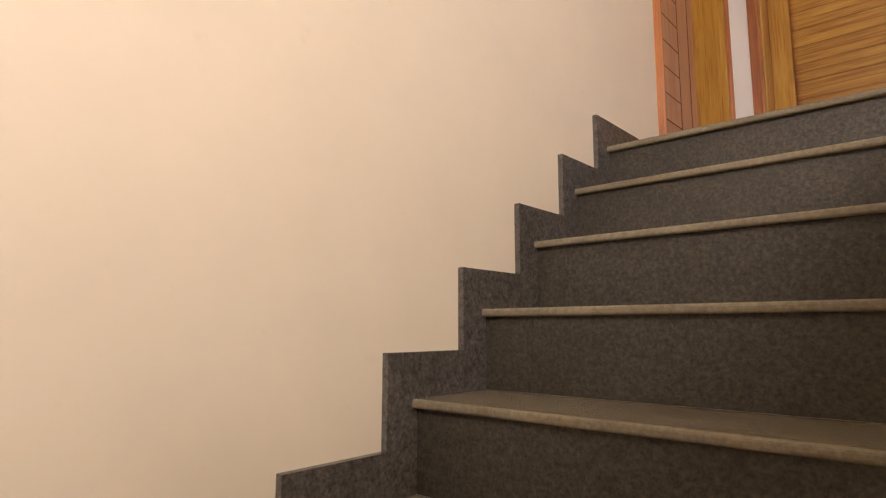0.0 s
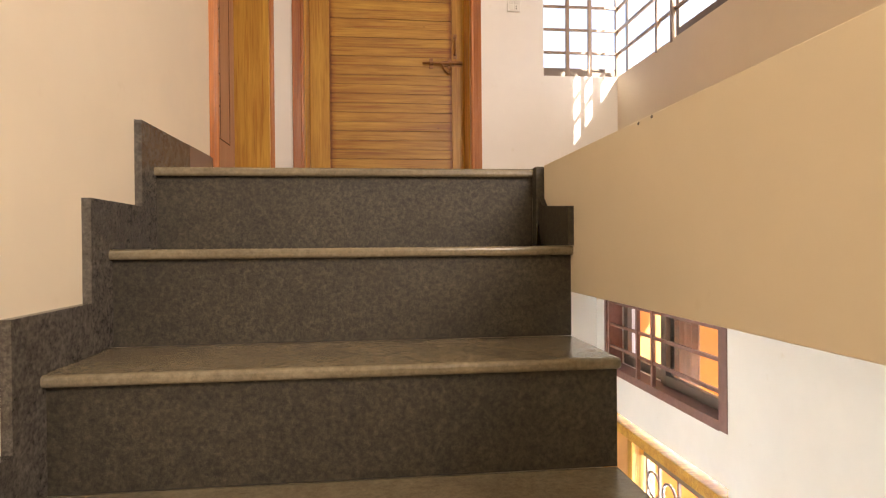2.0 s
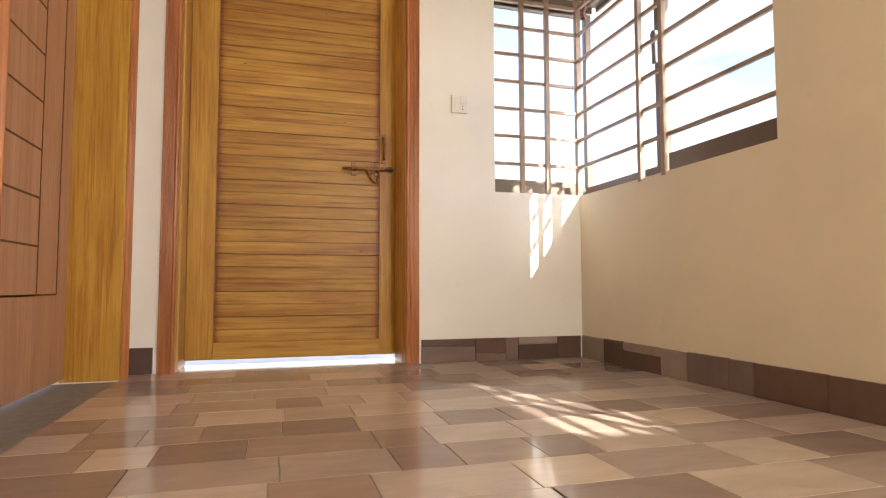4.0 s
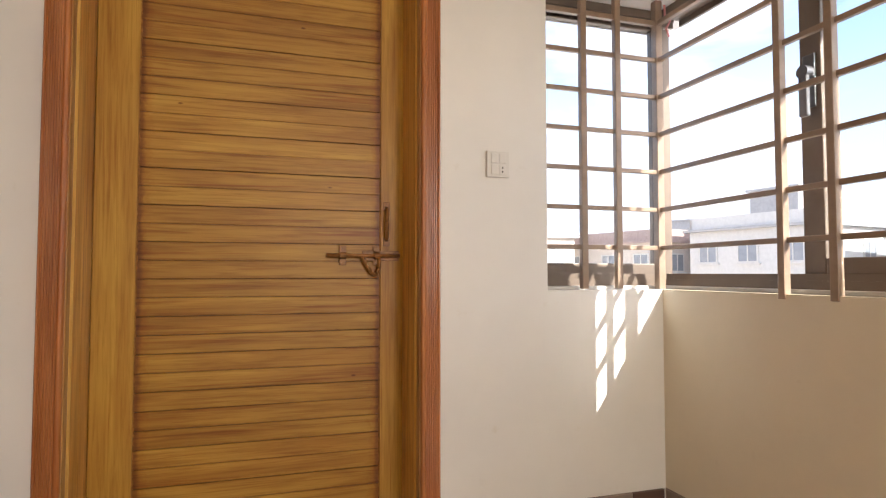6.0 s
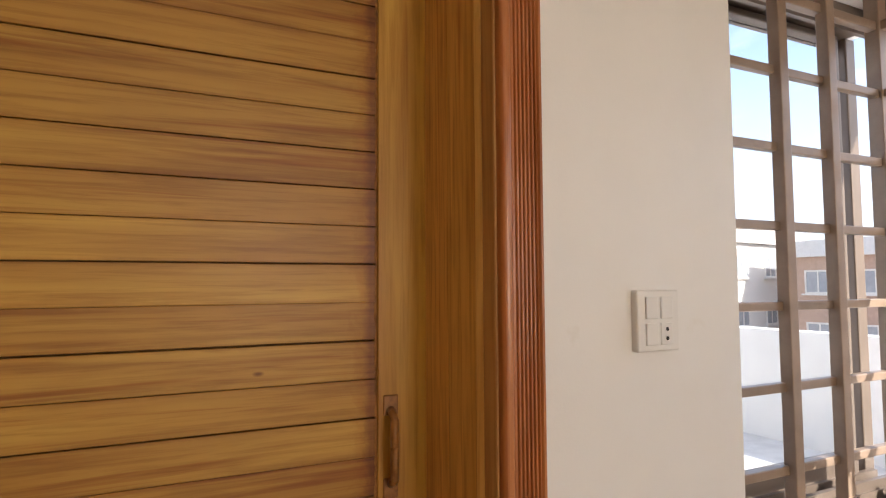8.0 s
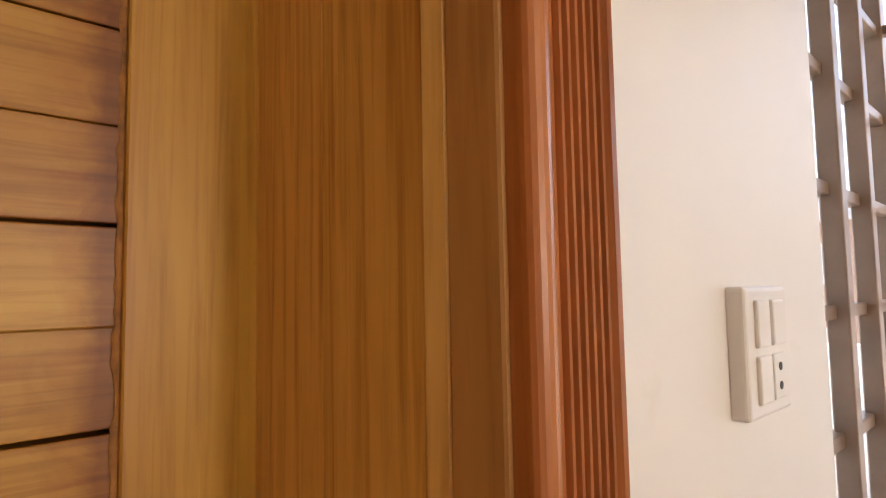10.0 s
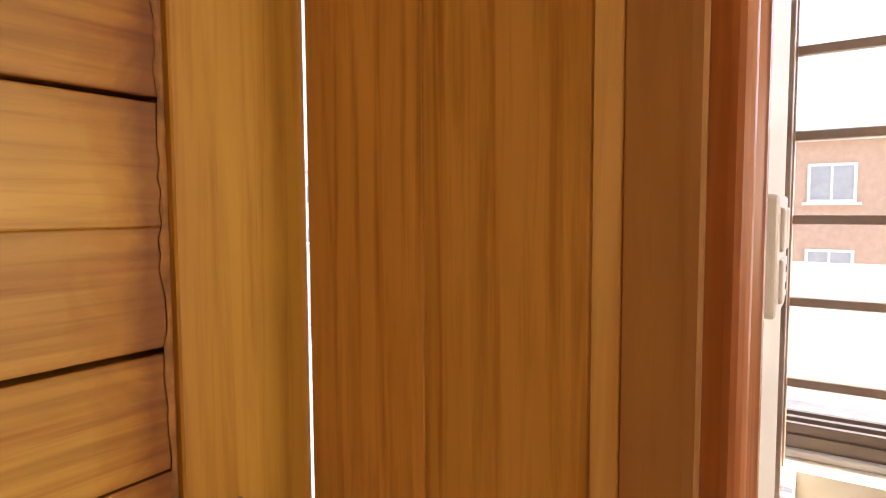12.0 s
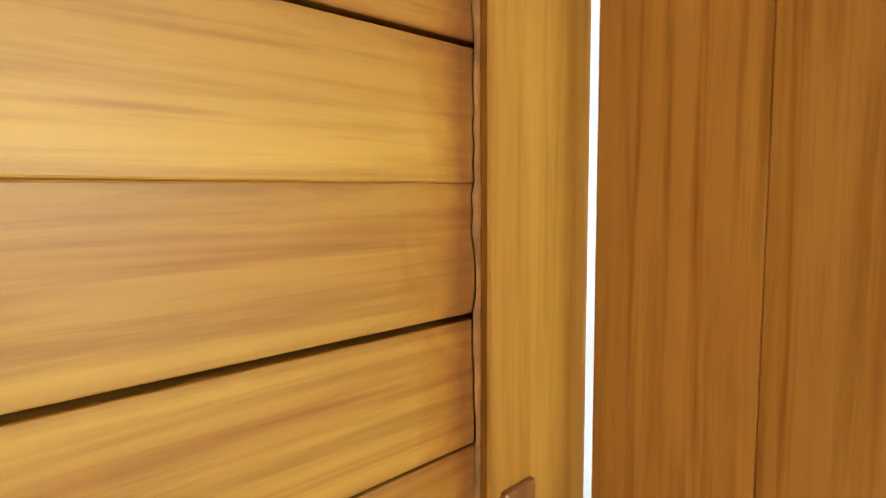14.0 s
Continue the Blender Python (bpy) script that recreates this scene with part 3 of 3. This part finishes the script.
grille = thing("window_grille", "brown enamelled square-bar steel grille across the corner window", "window grille", kind="structure")
GX, GY = XR + 0.014, YD + 0.030
for x in (1.930, 2.058):
    grille_bar(grille, (x, GY - 0.008, WB + 0.004), (x, GY - 0.008, WT), 0.021, "post")
grille_bar(grille, (GX, GY, WB + 0.002), (GX, GY, WT), 0.026, "post")
for y in (4.592, 4.448):
    grille_bar(grille, (GX - 0.008, y, WB - 0.012), (GX - 0.008, y, WT), 0.021, "post")
for i in range(6):
    z = 0.878 + 0.1275 * i
    grille_bar(grille, (1.788, GY, z), (GX, GY, z), 0.0145)
    grille_bar(grille, (GX, 3.945, z), (GX, GY, z), 0.0145)
grille_bar(grille, (1.788, GY, 1.642), (GX, GY, 1.642), 0.0165)
grille_bar(grille, (GX, 3.945, 1.642), (GX, GY, 1.642), 0.0165)


def sash(parent, axis, at, a, b, z0, z1, stile=0.045, deep=0.03, mat=None, pane=None, rail=None):
    """A glazed aluminium sash lying in a plane x = at or y = at, from a to b."""
    def bx(u0, u1, z0, z1, d):
        return box(at - d, at + d, u0, u1, z0, z1, 0.003) if axis == "x" else box(u0, u1, at - d, at + d, z0, z1, 0.003)
    d, rail = deep / 2, rail or stile
    fr = part("sash_stile", bx(a, a + stile, z0, z1, d), mat or BRONZE, parent)
    part("sash_stile", bx(b - stile, b, z0, z1, d), mat or BRONZE, parent)
    part("sash_rail", bx(a + stile, b - stile, z0, z0 + rail, d), mat or BRONZE, parent)
    part("sash_rail", bx(a + stile, b - stile, z1 - rail, z1, d), mat or BRONZE, parent)
    if pane:
        gl = part("pane", bx(a + stile - 0.004, b - stile + 0.004, z0 + rail - 0.004, z1 - rail + 0.004, 0.002), pane, parent)
        gl.visible_shadow = False
    return fr


window_1 = thing("window_1", "dark bronze aluminium window beside the terrace door", "window", kind="structure")
WY = YD + 0.135
part("window_sill", box(1.79, 2.30, YD + 0.055, YO + 0.03, WB, WB + 0.012, 0.003), CONCRETE, window_1)
part("track", boxes((1.79, 2.345, WY - 0.045, WY + 0.045, WB + 0.012, WB + 0.034), (1.79, 2.345, WY - 0.040, WY - 0.030, WB + 0.034, WB + 0.052), (1.79, 2.345, WY - 0.006, WY + 0.006, WB + 0.034, WB + 0.052), (1.79, 2.345, WY + 0.030, WY + 0.040, WB + 0.034, WB + 0.052)), BRONZE, window_1)
part("track", boxes((1.79, 2.345, WY - 0.045, WY + 0.045, WT - 0.030, WT - 0.001), (1.79, 2.345, WY - 0.040, WY - 0.030, WT - 0.050, WT - 0.030), (1.79, 2.345, WY + 0.030, WY + 0.040, WT - 0.050, WT - 0.030)), BRONZE, window_1)
sash(window_1, "y", WY + 0.018, 1.792, 2.30, WB + 0.070, WT - 0.035, 0.014, 0.026, None, GLASS)
part("bottom_rail", box(1.792, 2.30, WY + 0.002, WY + 0.036, WB + 0.030, WB + 0.088, 0.004), BRONZE, window_1)
window_2 = thing("window_2", "half-open bronze aluminium sliding window", "window", kind="structure")
WX = XR + 0.115
part("window_sill", box(XR + 0.055, 2.47, 3.947, YD + 0.09, WB, WB + 0.012, 0.003), CONCRETE, window_2)
part("track", boxes((WX - 0.045, WX + 0.045, 3.947, 5.13, WB + 0.012, WB + 0.034), (WX - 0.040, WX - 0.030, 3.947, 5.13, WB + 0.034, WB + 0.052), (WX - 0.006, WX + 0.006, 3.947, 5.13, WB + 0.034, WB + 0.052), (WX + 0.030, WX + 0.040, 3.947, 5.13, WB + 0.034, WB + 0.052)), BRONZE, window_2)
part("track", boxes((WX - 0.045, WX + 0.045, 3.947, 5.13, WT - 0.030, WT - 0.001), (WX - 0.040, WX - 0.030, 3.947, 5.13, WT - 0.050, WT - 0.030), (WX + 0.030, WX + 0.040, 3.947, 5.13, WT - 0.050, WT - 0.030)), BRONZE, window_2)
part("corner_post", box(WX + 0.012, WX + 0.045, WY + 0.012, WY + 0.045, WB + 0.034, WT - 0.03, 0.003), BRONZE, window_2)
sash(window_2, "x", WX - 0.018, 3.950, 4.600, WB + 0.050, WT - 0.045, 0.062, 0.026, None, TINT, 0.042)
HY = 4.569
bm = box(WX - 0.060, WX - 0.046, HY - 0.013, HY + 0.013, 1.195, 1.305, 0.005)
cylinder(bm, (WX - 0.060, HY, 1.312), (WX - 0.034, HY, 1.312), 0.017, 16)
handle = part("handle", bm, STEEL, window_2, "dark metal sash handle")
part("escutcheon", box(WX - 0.038, WX - 0.030, HY - 0.018, HY + 0.018, 1.22, 1.36, 0.003), STEEL, handle)
# unseen window, added and sized to throw a sun patch on the floor
added_window_3 = thing("added_window_3", "unseen barred stairwell opening, added to let sun onto the landing", "window", kind="structure")
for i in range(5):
    part("bar", box(XR + 0.03, XR + 0.045, 1.7, 2.9, 0.84 + 0.12 * i, 0.855 + 0.12 * i), GRILLE, added_window_3)
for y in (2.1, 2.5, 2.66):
    part("post", box(XR + 0.022, XR + 0.044, y, y + 0.02, WB, 1.45), GRILLE, added_window_3)

# ---- fittings ----
switch = thing("light_switch", "white plastic wall switch plate with three rockers and a two-pin socket", "light switch")
SX0, SX1, SZ0, SZ1 = 1.584, 1.658, 1.081, 1.161
part("plate", box(SX0, SX1, YD - 0.011, YD + 0.002, SZ0, SZ1, 0.003, 3), WHITE_PLASTIC, switch)
for cx, cz in ((1.608, 1.138), (1.634, 1.138), (1.608, 1.104)):
    part("rocker", box(cx - 0.0105, cx + 0.0105, YD - 0.0135, YD - 0.009, cz - 0.0145, cz + 0.0145, 0.0015), WHITE_PLASTIC, switch)
socket = part("socket", box(1.6235, 1.6445, YD - 0.0125, YD - 0.009, 1.0895, 1.1185, 0.0012), WHITE_PLASTIC, switch)
for cz in (1.098, 1.110):
    bm = bmesh.new()
    cylinder(bm, (1.634, YD - 0.0129, cz), (1.634, YD - 0.0100, cz), 0.0027, 10)
    part("pin_hole", bm, DARK, socket)

jbox = thing("junction_cover", "round off-white plastic junction box cover with screw holes", "junction box")
bm = bmesh.new()
cylinder(bm, (XR + 0.002, 3.512, 0.272), (XR - 0.007, 3.512, 0.272), 0.042, 32, 0.039)
part("cover", bm, GREY_PLASTIC, jbox)
for a in range(4):
    c, s = math.cos(a * math.pi / 2 + 0.5), math.sin(a * math.pi / 2 + 0.5)
    bm = bmesh.new()
    cylinder(bm, (XR - 0.0066, 3.512 + 0.019 * c, 0.272 + 0.019 * s), (XR - 0.0078, 3.512 + 0.019 * c, 0.272 + 0.019 * s), 0.0052, 10)
    part("screw_hole", bm, DARK, jbox)
nail = bmesh.new()
cylinder(nail, (XR + 0.004, 3.616, 0.325), (XR - 0.02, 3.618, 0.332), 0.003, 8)
cylinder(nail, (XR + 0.001, 3.616, 0.325), (XR - 0.003, 3.616, 0.325), 0.009, 10)
tagged(part("wall_hook", nail, GREY_PLASTIC), "small grey hook stuck in the cream wall", "hook")
wire = [(2.236, 5.058, 1.70), (2.244, 5.066, 1.665), (2.262, 5.062, 1.650), (2.256, 5.075, 1.628), (2.270, 5.080, 1.605)]
tagged(part("loose_wire", tube(wire, 0.0035), PINK_WIRE, None, "", True), "loose pink wire hanging from the window head", "wire")

# patches of broken plaster on the slab's edge
chip_rng = random.Random(9)
for y, z in ((2.785, 0.001), (2.740, 0.002)):
    bm = bmesh.new()
    bmesh.ops.create_icosphere(bm, subdivisions=2, radius=0.0042)
    for v in bm.verts:
        v.co = Vector((XS - 0.0018 + v.co.x * 0.12, y + v.co.y * chip_rng.uniform(0.6, 1.3), z + v.co.z * chip_rng.uniform(0.4, 0.8)))
    tagged(part("plaster_chip", bm, GROUT, None, "", True), "small dark chip in the painted slab edge", "chip", "chips in the slab edge")

# ---- floor below, seen past the flight ----
window_4 = thing("window_4", "lower window with a red-brown steel grille and sliding sashes", "window", kind="structure")
LWX, LY0, LY1, LZ0, LZ1 = 2.29, 4.22, 5.43, -0.955, -0.30
part("window_frame", boxes((LWX - 0.004, LWX + 0.10, LY0 - 0.06, LY0, LZ0 - 0.02, LZ1), (LWX - 0.004, LWX + 0.10, LY1, LY1 + 0.03, LZ0 - 0.02, LZ1), (LWX - 0.004, LWX + 0.10, LY0, LY1, LZ0 - 0.025, LZ0 + 0.018), (LWX + 0.0, LWX + 0.10, LY0, LY1, LZ1 - 0.03, LZ1)), RUST_GRILLE, window_4)
for i in range(4):
    z = LZ0 + 0.13 + 0.135 * i
    part("bar", box(LWX + 0.004, LWX + 0.020, LY0, LY1, z, z + 0.016), RUST_GRILLE, window_4)
for y in (LY0 + 0.60, LY0 + 0.78, LY1 - 0.04):
    part("post", box(LWX - 0.002, LWX + 0.018, y, y + 0.02, LZ0, LZ1), RUST_GRILLE, window_4)
sash(window_4, "x", LWX + 0.09, LY0, LY0 + 0.66, LZ0 + 0.02, LZ1 - 0.03, 0.055, 0.03, BRONZE, GLASS)
sash(window_4, "x", LWX + 0.125, LY0 + 0.58, LY1, LZ0 + 0.02, LZ1 - 0.03, 0.055, 0.03, BRONZE, None)
cur = bmesh.new()
cols = []
for i in range(41):
    u = i / 40
    yy = 4.95 + 0.42 * u
    xx = 2.62 + 0.018 * math.sin(u * 40)
    cols.append((cur.verts.new((xx, yy, -1.15)), cur.verts.new((xx, yy, -0.3))))
for a, b in zip(cols, cols[1:]):
    cur.faces.new((a[0], b[0], b[1], a[1]))
bmesh.ops.solidify(cur, geom=cur.faces[:], thickness=0.004)
tagged(part("curtain", cur, CURTAIN), "beige curtain hanging behind the lower window", "curtain")
setting("wall_shaft", boxes((3.5, 3.7, 3.9, 5.8, LOW, -0.12), (2.5, 3.5, 3.8, 3.9, LOW, -0.12), (2.5, 3.5, 5.8, 5.9, LOW, -0.12)), ORANGE_WALL, "orange plastered wall beyond the lower window", "wall")

frame_3 = thing("door_frame_3", "honey wooden frame of the lower doorway", "door frame", kind="structure")
HZ = -1.235
part("head", box(2.262, 2.40, 4.14, 5.50, HZ - 0.055, HZ, 0.004), HONEY_RAIL, frame_3)
part("jamb", box(2.262, 2.40, 5.445, 5.50, LOW, HZ - 0.055, 0.004), HONEY_Z, frame_3)
part("jamb", box(2.262, 2.40, 5.02, 5.075, LOW, HZ - 0.055, 0.004), HONEY_Z, frame_3)
part("jamb", box(2.262, 2.40, 4.14, 4.195, LOW, HZ - 0.055, 0.004), HONEY_Z, frame_3)
part("fixed_panel", box(2.33, 2.36, 5.075, 5.445, LOW, HZ - 0.055), ORANGE_WALL, frame_3)
gate = thing("iron_gate", "dark iron grille gate with scrolls in the lower doorway", "gate")
for y in (4.25, 4.45, 4.65, 4.85, 4.99):
    part("bar", box(2.335, 2.349, y - 0.007, y + 0.007, LOW + 0.03, HZ - 0.06), BRONZE, gate)
for z in (HZ - 0.12, HZ - 0.40, HZ - 1.0, LOW + 0.1):
    part("rail", box(2.332, 2.352, 4.195, 5.02, z - 0.012, z + 0.012), BRONZE, gate)
for y in (4.35, 4.55, 4.75, 4.92):
    ring = [(2.342, y + 0.07 * math.cos(a * math.pi / 6), HZ - 0.26 + 0.07 * math.sin(a * math.pi / 6)) for a in range(13)]
    part("scroll", tube(ring, 0.007), BRONZE, gate, "", True)
door_4 = thing("door_4", "plain orange-brown wooden door on the floor below", "door", kind="structure")
part("leaf", box(1.55, 2.22, 5.545, 5.598, LOW, -1.325, 0.003), PINK_Z, door_4)
for z in (-1.52, -1.72, -1.92):
    part("groove", box(1.62, 2.08, 5.543, 5.5455, z - 0.004, z + 0.004), SEAM, door_4)
part("architrave", boxes((2.06, 2.125, 5.53, 5.598, -1.324, -1.185), (1.5, 2.06, 5.53, 5.598, -1.235, -1.185)), HONEY_RAIL, door_4)
tagged(part("ledge", box(1.45, 1.97, 5.40, 5.598, -0.49, -0.39, 0.004), plain("dark_brown_stone", (0.13, 0.095, 0.085), 0.5)), "dark brown stone ledge on the white wall below", "ledge")

# ---- outside ----
# the strip from x = 2.51 is added, unseen, to shade the lower window
setting("terrace", boxes((2.44, 3.5, -6, 3.85, -0.22, -0.12), (3.5, 5.8, -6, 10.2, -0.22, -0.12), (2.51, 3.1, 3.85, 5.3, -0.22, -0.12), (2.44, 3.5, 5.85, 10.2, -0.22, -0.12), (-6, 2.44, YO, 10.2, -0.22, -0.12)), CONCRETE, "pale cement roof terrace outside the windows", "terrace")
setting("terrace_parapet", boxes((5.6, 5.8, -6, 10.2, -0.12, 0.78), (-6, 5.6, 10.0, 10.2, -0.12, 0.78)), RENDER_WHITE, "low white rendered parapet round the roof terrace", "parapet")
setting("house_below", boxes((-6, 5.8, YO + 0.6, 10.2, -6.5, -0.23), (3.75, 5.8, -6, YO + 0.6, -6.5, -0.23)), RENDER_WHITE, "white rendered lower storeys of the house", "building")
setting("ground", box(-3000, 3000, -3000, 3000, -6.7, -6.5), EARTH, "dusty ground round the houses reaching the horizon", "ground")


def house(x, y, w, d, h, turn, wall, band=None, block=None, rows=2, cols=3, label="pale rendered house with a flat roof"):
    """A flat-roofed house: storeys of framed windows, a roof slab, a parapet and a tank room."""
    h0 = thing("house", label, "house", "houses round the terrace")
    base = -6.5
    top = base + h
    part("wall", box(-w / 2, w / 2, -d / 2, d / 2, base, top), wall, h0)
    part("roof", box(-w / 2 - 0.35, w / 2 + 0.35, -d / 2 - 0.35, d / 2 + 0.35, top, top + 0.18), band or RENDER_GREY, h0)
    part("parapet", boxes((-w / 2, w / 2, -d / 2, -d / 2 + 0.2, top + 0.18, top + 1.0), (-w / 2, w / 2, d / 2 - 0.2, d / 2, top + 0.18, top + 1.0),
                          (-w / 2, -w / 2 + 0.2, -d / 2, d / 2, top + 0.18, top + 1.0), (w / 2 - 0.2, w / 2, -d / 2, d / 2, top + 0.18, top + 1.0)), band or wall, h0)
    if block:
        bx, bw, bh = block
        part("tank_room", boxes((bx - bw / 2, bx + bw / 2, -bw / 2, bw / 2, top + 0.18, top + bh), (bx - bw / 2 - 0.2, bx + bw / 2 + 0.2, -bw / 2 - 0.2, bw / 2 + 0.2, top + bh, top + bh + 0.15)), RENDER_GREY, h0)
    for side in (0, 1, 2, 3):
        span = w if side < 2 else d
        for r in range(rows):
            for c in range(cols):
                u = (c + 0.5) / cols * span - span / 2
                z = top - 2.2 - 3.1 * r
                off = (d if side < 2 else w) / 2
                s = 1 if side % 2 else -1
                def bx(u0, u1, a, b, z0, z1):
                    lo, hi = sorted((s * (off + a), s * (off + b)))
                    return (u0, u1, lo, hi, z0, z1) if side < 2 else (lo, hi, u0, u1, z0, z1)
                win = part("window", boxes(bx(u - 0.75, u - 0.65, -0.02, 0.06, z, z + 1.4), bx(u + 0.65, u + 0.75, -0.02, 0.06, z, z + 1.4), bx(u - 0.65, u + 0.65, -0.02, 0.06, z + 1.3, z + 1.4), bx(u - 0.65, u + 0.65, -0.02, 0.06, z, z + 0.1), bx(u - 0.04, u + 0.04, -0.02, 0.05, z, z + 1.4)), RENDER_WHITE, h0)
                part("pane", boxes(bx(u - 0.65, u + 0.65, -0.01, 0.02, z + 0.1, z + 1.3)), PANE_DARK, win)
                part("sill", boxes(bx(u - 0.9, u + 0.9, 0.0, 0.18, z - 0.1, z)), RENDER_WHITE, win)
    h0.matrix_basis = pose(x, y, 0, 0, 0, turn)
    return h0


house(34, 46, 12, 10, 9.6, 12, RENDER_PINK, MAROON, None, 2, 3, "buff rendered house with a brown roof band paled as by haze")
house(20, 52, 13, 10, 10.2, -6, RENDER_PINK, None, (2, 3.2, 3.0), 2, 4, "buff house with a grey tank room on its roof")
house(6, 60, 14, 11, 10.0, 4, RENDER_WHITE, None, (-3, 3, 2.6), 2, 4, "white rendered house with a flat roof")
house(-10, 50, 12, 10, 8.3, 8, RENDER_PINK, None, (1, 3, 2.6), 2, 3)
house(31, 7.0, 9, 12, 10.0, 3, RENDER_YELLOW, RENDER_WHITE, None, 2, 4, "ochre rendered house with white framed windows")
house(37, 35, 11, 9, 10.2, 10, RENDER_WHITE, None, (-1, 3.4, 2.8), 2, 3, "pale house with a square tank room on the roof")
house(42, 24, 11, 9, 9.2, 6, RENDER_BROWN, RENDER_WHITE, None, 2, 3, "brown rendered house with a white roof edge")
house(40, -12, 11, 12, 8.8, -5, RENDER_PINK, MAROON, (1, 3, 2.5), 2, 3, "buff rendered house with a brown roof band paled as by haze")
house(48, 60, 14, 12, 10.4, 20, RENDER_WHITE, None, (2, 3.5, 3.0), 2, 4, "white rendered house with a flat roof")

# ---- tiles ----
def tile_mesh(w, d, h, b, name):
    return mesh_of(name, box(-w / 2, w / 2, -d / 2, d / 2, -h, 0, b, 1), FLOOR_TILE)


floor = setting("floor", boxes((XS + 0.001, XR, YK, YD, -0.012, -0.0035), (XL, XS + 0.001, Y0 + 0.058, YD, -0.012, -0.0035), (0.46, 1.42, YD, DF + 0.06, -0.02, -0.0035), (XL - 0.2, XL, 3.94, 4.92, -0.02, -0.0035)), GROUT, "patchwork floor of taupe and beige glazed tiles", "floor")
sizes = {}
trng = random.Random(21)
ROW, YT = 0.152, 2.0
y = YT + 0.002
while y < YD - 0.01:
    d = min(ROW, YD - 0.002 - y)
    x0 = XL + 0.002 if y > Y0 + 0.055 else XS + 0.003
    yy0 = y
    if y <= Y0 + 0.055 < y + d:
        x0 = XS + 0.003
    x = x0
    while x < XR - 0.012:
        w = trng.choice((0.12, 0.17, 0.21, 0.26))
        w = min(w, XR - 0.002 - x)
        key = (round(w, 4), round(d, 4))
        if key not in sizes:
            sizes[key] = tile_mesh(w - 0.0016, d - 0.0016, 0.008, 0.0008, "tile")
        piece("tile", sizes[key], floor, (x + w / 2, yy0 + d / 2, trng.uniform(-0.0003, 0.0003)))
        x += w
    y += d
step_fill = Y0 + 0.058
fx = XL + 0.002
fd = (YT + 0.002 + ROW * math.ceil((Y0 + 0.055 - YT - 0.002) / ROW)) - step_fill
while fd > 0.01 and fx < XS - 0.01:
    w = min(trng.choice((0.17, 0.21, 0.26)), XS - fx)
    piece("tile", tile_mesh(w - 0.0016, fd - 0.0016, 0.008, 0.0008, "tile"), floor, (fx + w / 2, step_fill + fd / 2, 0))
    fx += w
piece("tile", tile_mesh(0.92, 0.20, 0.008, 0.0008, "tile"), floor, (0.94, YD + 0.115, -0.0002))

skirting = thing("baseboard", "patchwork tile skirting in brown, mauve and beige", "skirting", kind="structure")
SH = 0.098


def skirt_run(axis, at, a, b, face):
    """Tiles stood along the foot of a wall, some of them cut in two courses."""
    u = a
    while u < b - 0.004:
        w = min(trng.choice((0.06, 0.10, 0.14, 0.19, 0.24)), b - u)
        split = trng.random()
        bands = [(0.001, SH + trng.uniform(-0.002, 0.002))]
        if split < 0.25:
            bands = [(0.001, 0.066), (0.068, SH)]
        elif split < 0.4:
            bands = [(0.001, 0.030), (0.032, SH)]
        for z0, z1 in bands:
            t = 0.011
            if axis == "y":
                bm = box(u + 0.001, u + w - 0.001, at - t, at, z0, z1, 0.0012, 1)
            else:
                bm = box(at - t, at, u + 0.001, u + w - 0.001, z0, z1, 0.0012, 1) if face < 0 else box(at, at + t, u + 0.001, u + w - 0.001, z0, z1, 0.0012, 1)
            part("tile", bm, SKIRT_TILE, skirting)
        u += w


skirt_run("y", YD, 1.449, XR - 0.012, -1)
skirt_run("y", YD, XL + 0.001, 0.422, -1)
skirt_run("x", XR, YT, YD, -1)
skirt_run("x", XL, Y0 + 0.271, 3.862, 1)
part("joint_cap", box(XR - 0.014, XR - 0.010, YD - 0.014, YD - 0.010, 0.001, SH + 0.002), WHITE_PLASTIC, skirting)

for ob in [o for o in scene.objects if o.parent is None and o is not cam]:
    ob.matrix_basis = Matrix.Scale(SIZE, 4) @ ob.matrix_basis
